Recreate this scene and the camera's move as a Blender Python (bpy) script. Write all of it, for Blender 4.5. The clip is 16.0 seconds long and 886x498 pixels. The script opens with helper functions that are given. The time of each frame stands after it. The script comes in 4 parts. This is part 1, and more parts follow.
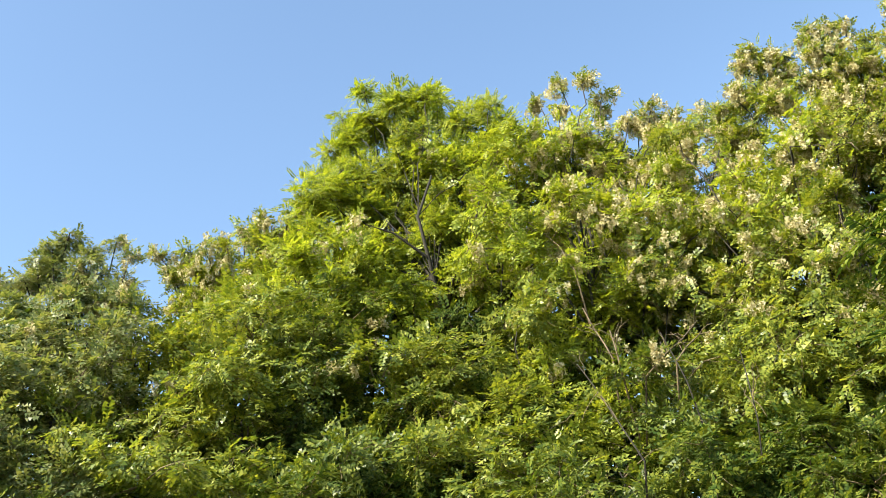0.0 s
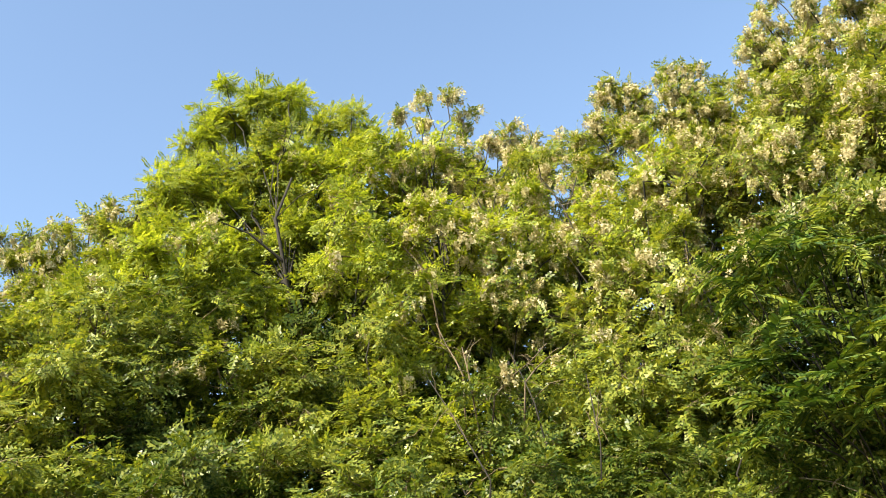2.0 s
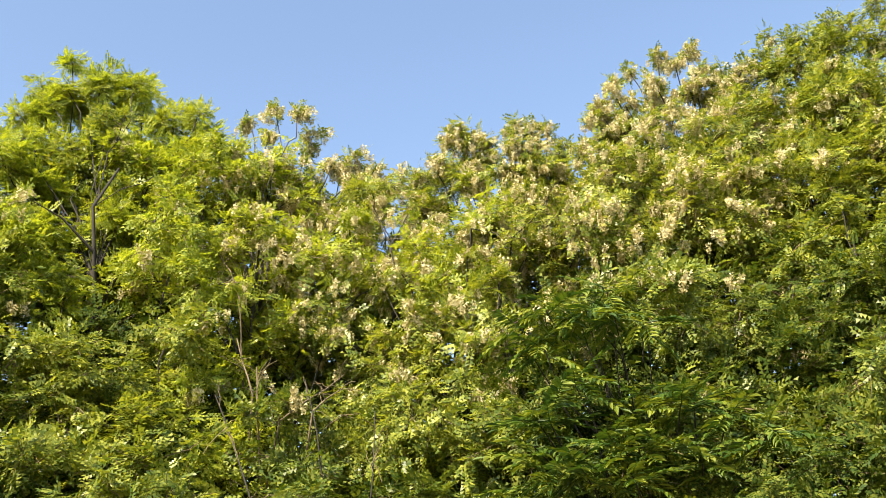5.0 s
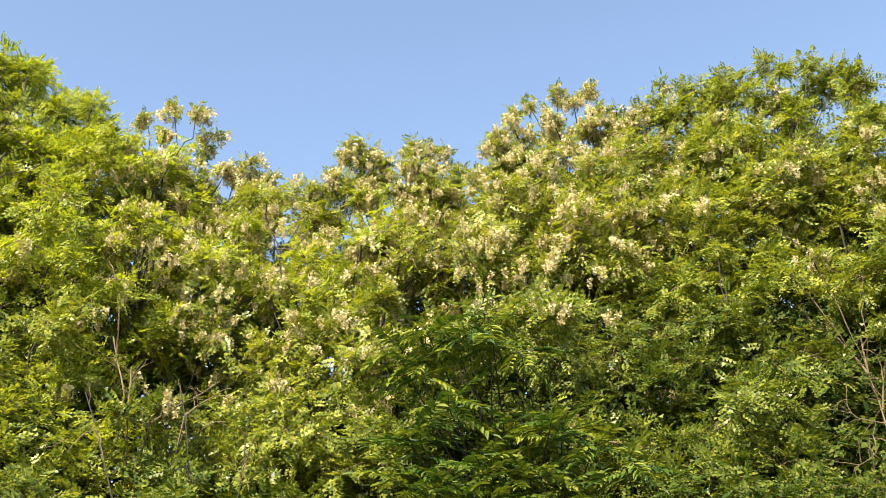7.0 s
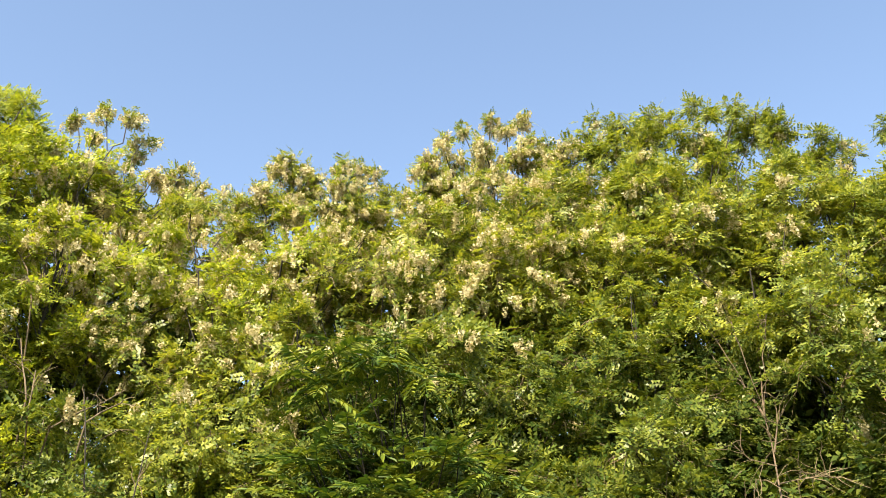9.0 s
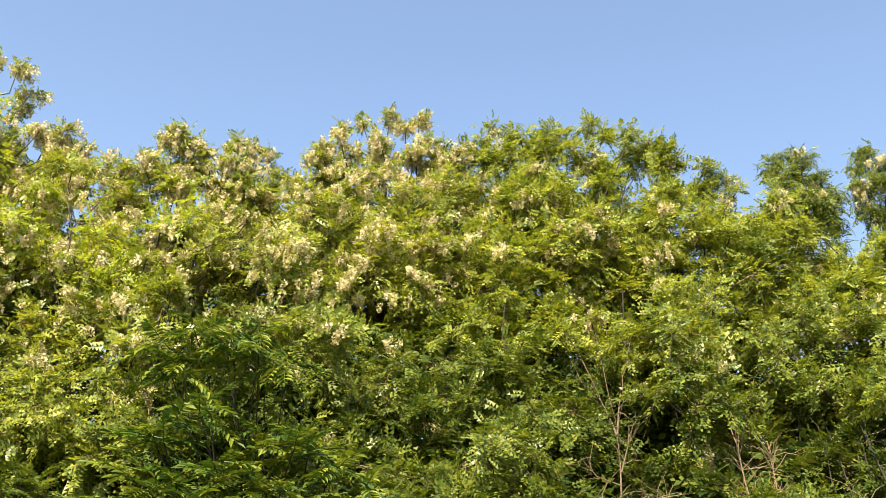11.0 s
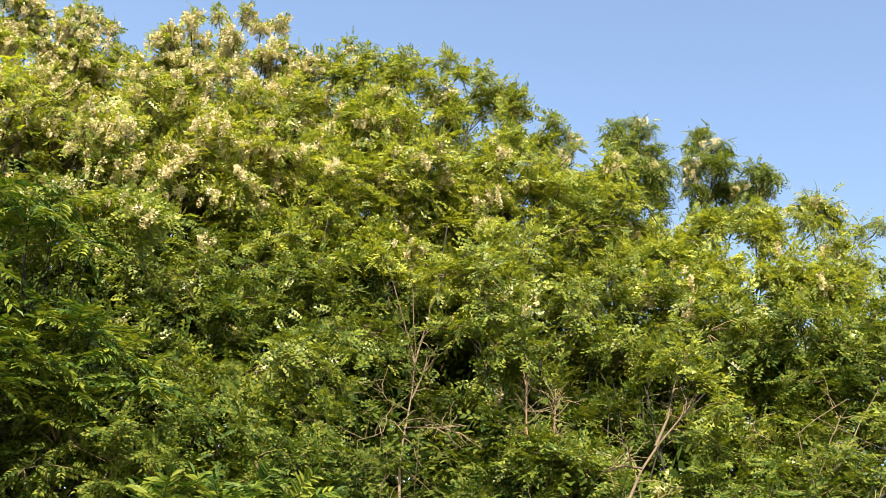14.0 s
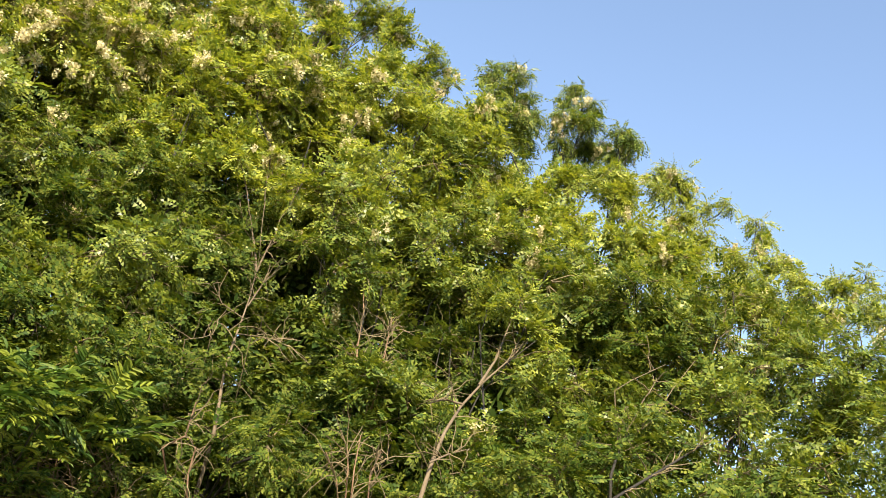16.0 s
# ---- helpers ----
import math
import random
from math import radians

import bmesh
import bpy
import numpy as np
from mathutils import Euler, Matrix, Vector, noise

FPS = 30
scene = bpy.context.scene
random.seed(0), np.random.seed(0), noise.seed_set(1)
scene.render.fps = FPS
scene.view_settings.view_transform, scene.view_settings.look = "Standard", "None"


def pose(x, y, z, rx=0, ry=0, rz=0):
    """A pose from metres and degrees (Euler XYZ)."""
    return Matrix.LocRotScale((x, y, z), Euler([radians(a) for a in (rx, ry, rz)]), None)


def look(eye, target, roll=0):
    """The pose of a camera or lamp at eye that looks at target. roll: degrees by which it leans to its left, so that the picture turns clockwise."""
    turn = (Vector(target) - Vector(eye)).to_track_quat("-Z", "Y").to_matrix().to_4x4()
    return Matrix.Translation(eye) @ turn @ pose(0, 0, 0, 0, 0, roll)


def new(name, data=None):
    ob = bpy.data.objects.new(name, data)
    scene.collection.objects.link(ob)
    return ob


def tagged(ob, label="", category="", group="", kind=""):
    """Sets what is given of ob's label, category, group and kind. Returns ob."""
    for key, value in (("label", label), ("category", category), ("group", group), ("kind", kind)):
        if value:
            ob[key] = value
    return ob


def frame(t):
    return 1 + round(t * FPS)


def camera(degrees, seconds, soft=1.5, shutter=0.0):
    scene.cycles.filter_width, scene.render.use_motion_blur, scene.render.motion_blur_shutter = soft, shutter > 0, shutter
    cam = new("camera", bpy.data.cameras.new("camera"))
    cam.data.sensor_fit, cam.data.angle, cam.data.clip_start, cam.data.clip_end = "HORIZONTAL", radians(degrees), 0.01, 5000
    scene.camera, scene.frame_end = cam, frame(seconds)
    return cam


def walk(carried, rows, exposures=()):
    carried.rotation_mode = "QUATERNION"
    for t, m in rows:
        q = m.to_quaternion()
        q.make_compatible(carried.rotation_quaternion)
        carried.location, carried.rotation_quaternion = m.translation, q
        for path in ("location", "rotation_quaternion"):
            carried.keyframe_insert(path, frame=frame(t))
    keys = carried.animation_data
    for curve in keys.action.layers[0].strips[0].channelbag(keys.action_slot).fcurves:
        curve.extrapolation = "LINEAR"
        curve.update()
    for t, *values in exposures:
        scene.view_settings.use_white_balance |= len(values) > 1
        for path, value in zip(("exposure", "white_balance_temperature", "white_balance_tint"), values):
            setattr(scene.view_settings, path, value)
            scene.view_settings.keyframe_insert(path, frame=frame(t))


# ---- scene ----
cam = camera(45.0, 16.0, soft=0.7)
PATH = [
    (0, (-0.592, 0.004, 1.529), (-5.786, 7.194, 6.147), -8.67),
    (0.5, (-0.664, -0.029, 1.575), (-5.614, 7.342, 6.175), -9.21),
    (1, (-0.722, -0.069, 1.608), (-5.391, 7.512, 6.161), -9.87),
    (1.5, (-0.745, -0.107, 1.620), (-5.046, 7.720, 6.118), -9.68),
    (2, (-0.710, -0.126, 1.618), (-4.683, 7.905, 6.059), -8.58),
    (2.5, (-0.630, -0.108, 1.620), (-4.388, 8.050, 6.016), -7.21),
    (3, (-0.551, -0.046, 1.640), (-4.149, 8.200, 6.006), -6.16),
    (3.5, (-0.488, 0.034, 1.658), (-3.905, 8.363, 6.011), -5.66),
    (4, (-0.434, 0.100, 1.664), (-3.630, 8.490, 6.067), -5.09),
    (4.5, (-0.385, 0.134, 1.650), (-3.405, 8.559, 6.111), -3.98),
    (5, (-0.354, 0.135, 1.632), (-3.101, 8.602, 6.189), -3.51),
    (7.3, (-0.271, 0.039, 1.591), (-1.930, 8.721, 6.267), -1.51),
    (7.5, (-0.250, 0.031, 1.586), (-1.849, 8.716, 6.279), -1.34),
    (8, (-0.168, 0.011, 1.573), (-1.587, 8.700, 6.316), -0.58),
    (8.2, (-0.135, 0.004, 1.572), (-1.528, 8.689, 6.328), -0.54),
    (10.3, (0.214, -0.034, 1.633), (-0.495, 8.692, 6.465), 2.70),
    (10.5, (0.229, -0.034, 1.634), (-0.361, 8.705, 6.459), 3.07),
    (11, (0.231, -0.024, 1.629), (-0.117, 8.763, 6.391), 3.58),
    (11.5, (0.233, 0.002, 1.631), (0.120, 8.812, 6.361), 4.68),
    (12, (0.263, 0.034, 1.633), (0.390, 8.848, 6.355), 5.32),
    (12.5, (0.323, 0.053, 1.618), (0.729, 8.890, 6.281), 6.25),
    (13, (0.399, 0.074, 1.595), (1.052, 8.935, 6.184), 7.21),
    (13.5, (0.460, 0.095, 1.572), (1.327, 8.974, 6.090), 8.57),
    (14, (0.506, 0.110, 1.553), (1.610, 9.043, 5.909), 8.65),
    (14.5, (0.538, 0.132, 1.548), (1.971, 9.053, 5.833), 10.57),
    (15, (0.561, 0.142, 1.547), (2.288, 9.058, 5.734), 11.47),
    (15.5, (0.580, 0.131, 1.548), (2.726, 9.007, 5.623), 12.83),
    (16, (0.591, 0.117, 1.550), (3.094, 8.944, 5.528), 13.76),
]
EXPOSURES = [(0.0, 1.47, 6650, 4), (1.0, 1.48, 6720, 5), (2.5, 1.5, 7060, 8), (4.0, 1.53, 7180, 10), (8.0, 1.53, 7180, 10), (11.0, 1.51, 7180, 10), (13.0, 1.53, 7150, 10), (16.0, 1.5, 7080, 10)]
walk(cam, [(t, look(eye, target, roll)) for t, eye, target, roll in PATH], EXPOSURES)

# ---------------------------------------------------------------- light
SUN_UP, SUN_FROM = 42.0, 198.0  # degrees: height, and compass side it shines from (clockwise from +y)
world = bpy.data.worlds.new("world")
scene.world = world
world.use_nodes = True
wt = world.node_tree
sky = wt.nodes.new("ShaderNodeTexSky")
sky.sky_type = "NISHITA"
sky.sun_disc = False
sky.sun_elevation, sky.sun_rotation = radians(SUN_UP), radians(SUN_FROM)
sky.air_density, sky.dust_density, sky.ozone_density = 1.0, 0.8, 1.6
wt.links.new(sky.outputs[0], wt.nodes["Background"].inputs[0])
wt.nodes["Background"].inputs[1].default_value = 0.125

lamp = bpy.data.lights.new("sun", "SUN")
lamp.energy, lamp.angle, lamp.color = 5.0, radians(0.53), (1.0, 0.91, 0.74)
sun = new("sun", lamp)
su = radians(SUN_UP)
sa = radians(SUN_FROM)
toward = Vector((math.sin(sa) * math.cos(su), math.cos(sa) * math.cos(su), math.sin(su)))
sun.matrix_world = look(toward * 60, (0, 0, 0))


# ---------------------------------------------------------------- materials
def nodes_of(name):
    m = bpy.data.materials.new(name)
    m.use_nodes = True
    t = m.node_tree
    t.nodes.clear()
    return m, t, t.nodes.new("ShaderNodeOutputMaterial")


def ramp_of(t, stops):
    r = t.nodes.new("ShaderNodeValToRGB")
    e = r.color_ramp.elements
    while len(e) < len(stops):
        e.new(0.5)
    for k, (p, c) in zip(e, stops):
        k.position, k.color = p, (*c, 1)
    return r


def noise_of(t, scale, detail=3.0, space="Object"):
    c = t.nodes.new("ShaderNodeTexCoord")
    n = t.nodes.new("ShaderNodeTexNoise")
    n.inputs["Scale"].default_value, n.inputs["Detail"].default_value = scale, detail
    t.links.new(c.outputs[space], n.inputs["Vector"])
    return n


def sum_of(t, a, wa, b, wb):
    m = t.nodes.new("ShaderNodeMath")
    m.operation = "MULTIPLY"
    m.inputs[1].default_value = wa
    t.links.new(a, m.inputs[0])
    k = t.nodes.new("ShaderNodeMath")
    k.operation = "MULTIPLY_ADD"
    k.inputs[1].default_value = wb
    t.links.new(b, k.inputs[0])
    t.links.new(m.outputs[0], k.inputs[2])
    return k.outputs[0]


def leaf_material(name, stops, through_share=0.35, rough=0.5, warm=(1.5, 1.42, 0.6), patch=1.1, single=False, gloss=0.28):
    """Thin leaf: a glossy face, and light that comes through it. Varied leaflet by leaflet and spray by spray."""
    m, t, out = nodes_of(name)
    geo = t.nodes.new("ShaderNodeNewGeometry")
    n, leafwise = noise_of(t, patch, 3.0), noise_of(t, 10.0, 1.0)
    own = t.nodes.new("ShaderNodeObjectInfo").outputs["Random"] if single else n.outputs["Fac"]
    v = sum_of(t, geo.outputs["Random Per Island"], 0.36, own, 0.32)
    v = sum_of(t, v, 1.0, leafwise.outputs["Fac"], 0.36)
    r = ramp_of(t, stops)
    t.links.new(v, r.inputs["Fac"])
    p = t.nodes.new("ShaderNodeBsdfPrincipled")
    p.inputs["Roughness"].default_value = rough
    p.inputs["Specular IOR Level"].default_value = gloss
    t.links.new(r.outputs["Color"], p.inputs["Base Color"])
    tr = t.nodes.new("ShaderNodeBsdfTranslucent")
    mul = t.nodes.new("ShaderNodeMix")
    mul.data_type, mul.blend_type = "RGBA", "MULTIPLY"
    mul.inputs[0].default_value = 1.0
    mul.inputs[7].default_value = (*warm, 1)
    t.links.new(r.outputs["Color"], mul.inputs[6])
    t.links.new(mul.outputs[2], tr.inputs["Color"])
    mix = t.nodes.new("ShaderNodeMixShader")
    mix.inputs[0].default_value = through_share
    t.links.new(p.outputs[0], mix.inputs[1])
    t.links.new(tr.outputs[0], mix.inputs[2])
    t.links.new(mix.outputs[0], out.inputs["Surface"])
    return m


def rough_material(name, stops, scale, rough=0.85, bump=0.4, stretch=(1, 1, 1)):
    m, t, out = nodes_of(name)
    c = t.nodes.new("ShaderNodeTexCoord")
    mp = t.nodes.new("ShaderNodeMapping")
    mp.inputs["Scale"].default_value = stretch
    t.links.new(c.outputs["Object"], mp.inputs["Vector"])
    big, fine = t.nodes.new("ShaderNodeTexNoise"), t.nodes.new("ShaderNodeTexNoise")
    big.inputs["Scale"].default_value, fine.inputs["Scale"].default_value = scale, scale * 9
    fine.inputs["Detail"].default_value = 6
    for k in (big, fine):
        t.links.new(mp.outputs[0], k.inputs["Vector"])
    r = ramp_of(t, stops)
    t.links.new(sum_of(t, big.outputs["Fac"], 0.5, fine.outputs["Fac"], 0.5), r.inputs["Fac"])
    p = t.nodes.new("ShaderNodeBsdfPrincipled")
    p.inputs["Roughness"].default_value = rough
    t.links.new(r.outputs["Color"], p.inputs["Base Color"])
    b = t.nodes.new("ShaderNodeBump")
    b.inputs["Strength"].default_value, b.inputs["Distance"].default_value = bump, 0.02
    t.links.new(fine.outputs["Fac"], b.inputs["Height"])
    t.links.new(b.outputs[0], p.inputs["Normal"])
    t.links.new(p.outputs[0], out.inputs["Surface"])
    return m


LEAF_MID = leaf_material("locust_leaf", [(0.36, (0.086, 0.128, 0.021)), (0.52, (0.190, 0.228, 0.036)), (0.69, (0.318, 0.330, 0.054))], 0.38, 0.38)
LEAF_YELLOW = leaf_material("young_leaf", [(0.36, (0.132, 0.183, 0.020)), (0.52, (0.236, 0.280, 0.034)), (0.69, (0.362, 0.383, 0.051))], 0.44, 0.40, (1.47, 1.42, 0.6))
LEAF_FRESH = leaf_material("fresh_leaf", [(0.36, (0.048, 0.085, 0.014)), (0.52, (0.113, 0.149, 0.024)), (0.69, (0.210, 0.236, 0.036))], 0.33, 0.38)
LEAF_PALE = leaf_material("pale_leaf", [(0.36, (0.090, 0.129, 0.043)), (0.52, (0.168, 0.194, 0.067)), (0.69, (0.275, 0.280, 0.119))], 0.36, 0.36)
# Low leaves: a deeper green of their own, with lower-slope shade painted in.
LEAF_LOW = leaf_material("shaded_low_leaf", [(0.36, (0.031, 0.062, 0.009)), (0.52, (0.073, 0.107, 0.015)), (0.69, (0.158, 0.176, 0.027))], 0.32, 0.58, gloss=0.14)
LEAF_BUSH = leaf_material("bush_leaf", [(0.36, (0.027, 0.062, 0.008)), (0.52, (0.074, 0.124, 0.015)), (0.69, (0.178, 0.210, 0.026))], 0.28, 0.5, single=True)
# Darkened green: the shade deep between the leaves is put into this colour.
LEAF_BACK = leaf_material("shaded_thicket_leaf", [(0.36, (0.025, 0.048, 0.010)), (0.52, (0.054, 0.085, 0.014)), (0.69, (0.106, 0.126, 0.023))], 0.28, 0.7, gloss=0.08)
BLOSSOM = leaf_material("blossom", [(0.36, (0.440, 0.369, 0.172)), (0.52, (0.562, 0.494, 0.262)), (0.69, (0.660, 0.590, 0.388))], 0.35, 0.6, (1.0, 0.97, 0.88), 2.0)
BARK_PALE = rough_material("pale_bark", [(0.25, (0.062, 0.042, 0.024)), (0.55, (0.128, 0.093, 0.055)), (0.8, (0.20, 0.155, 0.10))], 9, stretch=(1, 1, 0.25))
BARK_DARK = rough_material("dark_bark", [(0.25, (0.010, 0.008, 0.006)), (0.55, (0.020, 0.016, 0.011)), (0.8, (0.042, 0.034, 0.024))], 9, stretch=(1, 1, 0.25))
BARK_RED = rough_material("dry_bark", [(0.25, (0.085, 0.046, 0.024)), (0.55, (0.17, 0.098, 0.055)), (0.8, (0.27, 0.18, 0.11))], 9, stretch=(1, 1, 0.25))
TWIG = rough_material("twig_bark", [(0.3, (0.095, 0.070, 0.033)), (0.7, (0.20, 0.152, 0.080))], 6)
SOIL = rough_material("bank_soil", [(0.25, (0.030, 0.040, 0.014)), (0.5, (0.075, 0.070, 0.034)), (0.75, (0.15, 0.115, 0.065))], 1.3, 0.95, 0.8)


# ---------------------------------------------------------------- building blocks
def link(name, verts, faces, material, parent=None, label="", kind="", smooth=False):
    """One mesh object from vertex and face arrays of one face size."""
    verts, faces = np.asarray(verts, np.float32), np.asarray(faces, np.int32)
    me = bpy.data.meshes.new(name)
    me.vertices.add(len(verts))
    me.vertices.foreach_set("co", verts.ravel())
    k = faces.shape[1]
    me.loops.add(faces.size)
    me.loops.foreach_set("vertex_index", faces.ravel())
    me.polygons.add(len(faces))
    me.polygons.foreach_set("loop_start", np.arange(0, faces.size, k, dtype=np.int32))
    me.polygons.foreach_set("loop_total", np.full(len(faces), k, np.int32))
    if smooth:
        me.polygons.foreach_set("use_smooth", np.ones(len(faces), bool))
    me.update()
    me.validate()
    me.materials.append(material)
    ob = new(name, me)
    if parent is not None:
        ob.parent = parent
    if label or kind:
        tagged(ob, label, kind=kind)
    return ob


def unit(v):
    v = np.asarray(v, float)
    return v / np.maximum(np.linalg.norm(v, axis=-1, keepdims=True), 1e-9)


def tube(points, radii, sides=7):
    """A tapered limb along a line of points: verts and quads."""
    pts = np.asarray(points, float)
    ahead = unit(np.gradient(pts, axis=0))
    side = unit(np.cross(ahead, (0.31, 0.83, 0.12)))
    up = np.cross(side, ahead)
    a = np.linspace(0, 2 * np.pi, sides, endpoint=False)
    ring = np.cos(a)[None, :, None] * side[:, None] + np.sin(a)[None, :, None] * up[:, None]
    verts = (pts[:, None] + ring * np.asarray(radii, float)[:, None, None]).reshape(-1, 3)
    faces = []
    for i in range(len(pts) - 1):
        for j in range(sides):
            k = (j + 1) % sides
            faces.append((i * sides + j, i * sides + k, (i + 1) * sides + k, (i + 1) * sides + j))
    return verts, np.array(faces)


def joined(pieces):
    """Several (verts, faces) as one."""
    verts, faces, n = [], [], 0
    for v, f in pieces:
        verts.append(v)
        faces.append(f + n)
        n += len(v)
    return np.concatenate(verts), np.concatenate(faces)


def bent(a, b, rng, steps=6, sag=0.06):
    """A crooked line from a to b."""
    a, b = np.asarray(a, float), np.asarray(b, float)
    s = np.linspace(0, 1, steps)[:, None]
    far = np.linalg.norm(b - a)
    wob = rng.normal(0, sag * far / 2, (steps, 3)) * np.sin(np.pi * s)
    return a + (b - a) * s + wob + np.array([0, 0, 1.0]) * np.sin(np.pi * s) * far * sag


def compound_leaf(pairs, length, leaflet, width, droop, rng, lobe=False, diamond=False):
    """A feather-like leaf along +x, face up: leaflets in pairs and one at the tip, as quads."""
    verts, faces = [], []
    for i in range(pairs + 1):
        s = 0.22 + 0.78 * i / pairs
        at = np.array([length * s * (1 - 0.12 * droop * s), 0, -droop * length * s * s * 0.55])
        for sign in ((1, -1) if i < pairs else (0,)):
            size = leaflet * (1.0 - 0.35 * abs(s - 0.55)) * rng.uniform(0.85, 1.12)
            turn = sign * radians(rng.uniform(50, 64)) if sign else 0.0
            fall = rng.uniform(-0.30, 0.05) - 0.25 * droop
            d = unit([math.cos(turn), math.sin(turn), fall])
            w = unit(np.cross(d, (0, rng.uniform(-0.25, 0.25), 1.0)))
            half = 0.5 * width * size / leaflet
            lift = np.array([0, 0, half * rng.uniform(0.1, 0.5)])
            k = len(verts)
            if lobe:
                verts += [at, at + d * size * 0.3 + w * half + lift, at + d * size * 0.68 + w * half * 0.75 + lift,
                          at + d * size - np.array([0, 0, size * 0.12]), at + d * size * 0.68 - w * half * 0.75 + lift, at + d * size * 0.3 - w * half + lift]
                faces += [(k, k + 1, k + 2, k + 3), (k, k + 3, k + 4, k + 5)]
            elif diamond:
                verts += [at, at + d * size * 0.45 + w * half + lift, at + d * size, at + d * size * 0.45 - w * half + lift]
                faces.append((k, k + 1, k + 2, k + 3))
            else:
                verts += [at - w * half * 0.25, at + d * size * 0.96 - w * half * 0.7 + lift, at + d * size * 0.62 + w * half * 1.25 + lift]
                faces.append((k, k + 1, k + 2))
    return np.array(verts), np.array(faces)


def raceme(rng, length=0.105, florets=26):
    """A hanging flower cluster along -z, of many small petals, fuller at the top."""
    verts, faces = [], []
    for i in range(florets):
        s = (i + 0.4) / florets
        a = i * 2.4 + rng.uniform(-0.4, 0.4)
        r = 0.024 * (1 - 0.65 * s) + 0.004
        c = np.array([math.cos(a) * r, math.sin(a) * r, -length * (0.06 + 0.94 * s)])
        big = 0.0170 * (1 - 0.35 * s) * rng.uniform(0.75, 1.3)
        u = unit(rng.normal(0, 1, 3))
        w = unit(np.cross(u, rng.normal(0, 1, 3)))
        k = len(verts)
        verts += [c - u * big, c + u * big * 0.6 + w * big, c + u * big * 0.8 - w * big * 0.8]
        faces.append((k, k + 1, k + 2))
    return np.array(verts), np.array(faces)


_t = np.random.default_rng(5)
LEAVES = [compound_leaf(4, 0.160, 0.0575, 0.0360, d, _t) for d in (0.15, 0.35, 0.55, 0.8, 1.0, 0.5)]
LEAVES_FINE = [compound_leaf(8, 0.215, 0.044, 0.027, d, _t) for d in (0.1, 0.3, 0.5, 0.75, 1.0)]
LEAVES_DROOP = [compound_leaf(5, 0.21, 0.058, 0.027, d, _t, diamond=True) for d in (0.9, 1.2, 1.5)]
LEAVES_LARGE = [compound_leaf(2, 0.26, 0.125, 0.070, d, _t, diamond=True) for d in (0.2, 0.6, 1.0)]
LEAVES_NEAR = [compound_leaf(5, 0.150, 0.047, 0.0250, d, _t, diamond=True) for d in (0.15, 0.35, 0.55, 0.8, 1.0, 0.5)]
RACEMES = [raceme(_t) for _ in range(4)]


def scattered(templates, at, ahead, up, scale, rng):
    """Copies of the templates at many places, each along its own way, as one mesh."""
    pick = rng.integers(0, len(templates), len(at))
    x = unit(ahead)
    y = unit(np.cross(up, x))
    z = np.cross(x, y)
    turn = np.stack([x, y, z], 1)
    out = []
    for k, (v, f) in enumerate(templates):
        me = np.nonzero(pick == k)[0]
        if len(me) == 0:
            continue
        w = np.einsum("vi,nij->nvj", v, turn[me]) * scale[me, None, None] + at[me, None]
        n = (np.arange(len(me)) * len(v))[:, None, None]
        out.append((w.reshape(-1, 3), (f[None] + n).reshape(-1, f.shape[1])))
    return joined(out)


def sprays(lobes, rng, density, base, twig_long=0.34, per_twig=9, flat=0.85, back=0.14, droop=0.25, small=4):
    """Leaf places for a crown made of loose lobes: twigs in tufts out to each lobe's rim, leaves along the twigs. Few grow on the side
    turned to the dark inside of the thicket. Returns leaf places, ways, ups; twig tips; the stem lines from lobe centre to tuft; and the twigs."""
    P, A, U, S, tips, stems, shoots = [], [], [], [], [], [], []
    for x, y, z, r in lobes:
        c = np.array([x, y, z])
        inward = unit((c + base) * (1, 1, 0))
        tufts = max(2, int(round(density * r * max(r, 0.3) / (per_twig * 4))))
        done = 0
        while done < tufts:
            d = unit(rng.normal(0, 1, 3) + (0, 0, 0.25))
            if d @ inward > 0.35 and rng.uniform() > back:
                continue
            done += 1
            o = c + d * max(r - 0.10, 0.35 * r) * rng.uniform(0.15, 1.12) * (1, 1, flat)
            stems.append((c + d * r * 0.1, o))
            for _ in range(small if r > 0.2 else 3):
                a = unit(d * 0.7 + rng.normal(0, 0.62, 3) + (0, 0, 0.14))
                far = twig_long * rng.uniform(0.45, 1.3) * (0.28 + 1.0 * min(r, 0.7))
                s = np.linspace(0.1, 1, per_twig)
                line = o + a * (far * s)[:, None] - np.array([0, 0, 0.35]) * (far * s * s)[:, None]
                tips.append(line[-1])
                shoots.append((o, line[-1]))
                side = unit(np.cross(a, (0, 0, 1.0)))
                sign = np.where(np.arange(per_twig) % 2, 1.0, -1.0)[:, None]
                way = a * 0.55 + side * sign * 0.85 + rng.normal(0, 0.42, (per_twig, 3)) + np.array([0, 0, -droop])
                way[-1] = a + rng.normal(0, 0.2, 3) - (0, 0, droop)
                P.append(line + rng.normal(0, 0.024, (per_twig, 3)))
                A.append(way)
                S.append(np.full(per_twig, np.clip(0.62 + r, 0.74, 1.0)))
                U.append(np.tile(d * 0.6 + rng.normal(0, 0.25, 3) + np.array([0, -0.3, 0.7]), (per_twig, 1)) + rng.normal(0, 0.42, (per_twig, 3)))
    return np.concatenate(P), np.concatenate(A), np.concatenate(U), np.concatenate(S), np.array(tips), stems, shoots


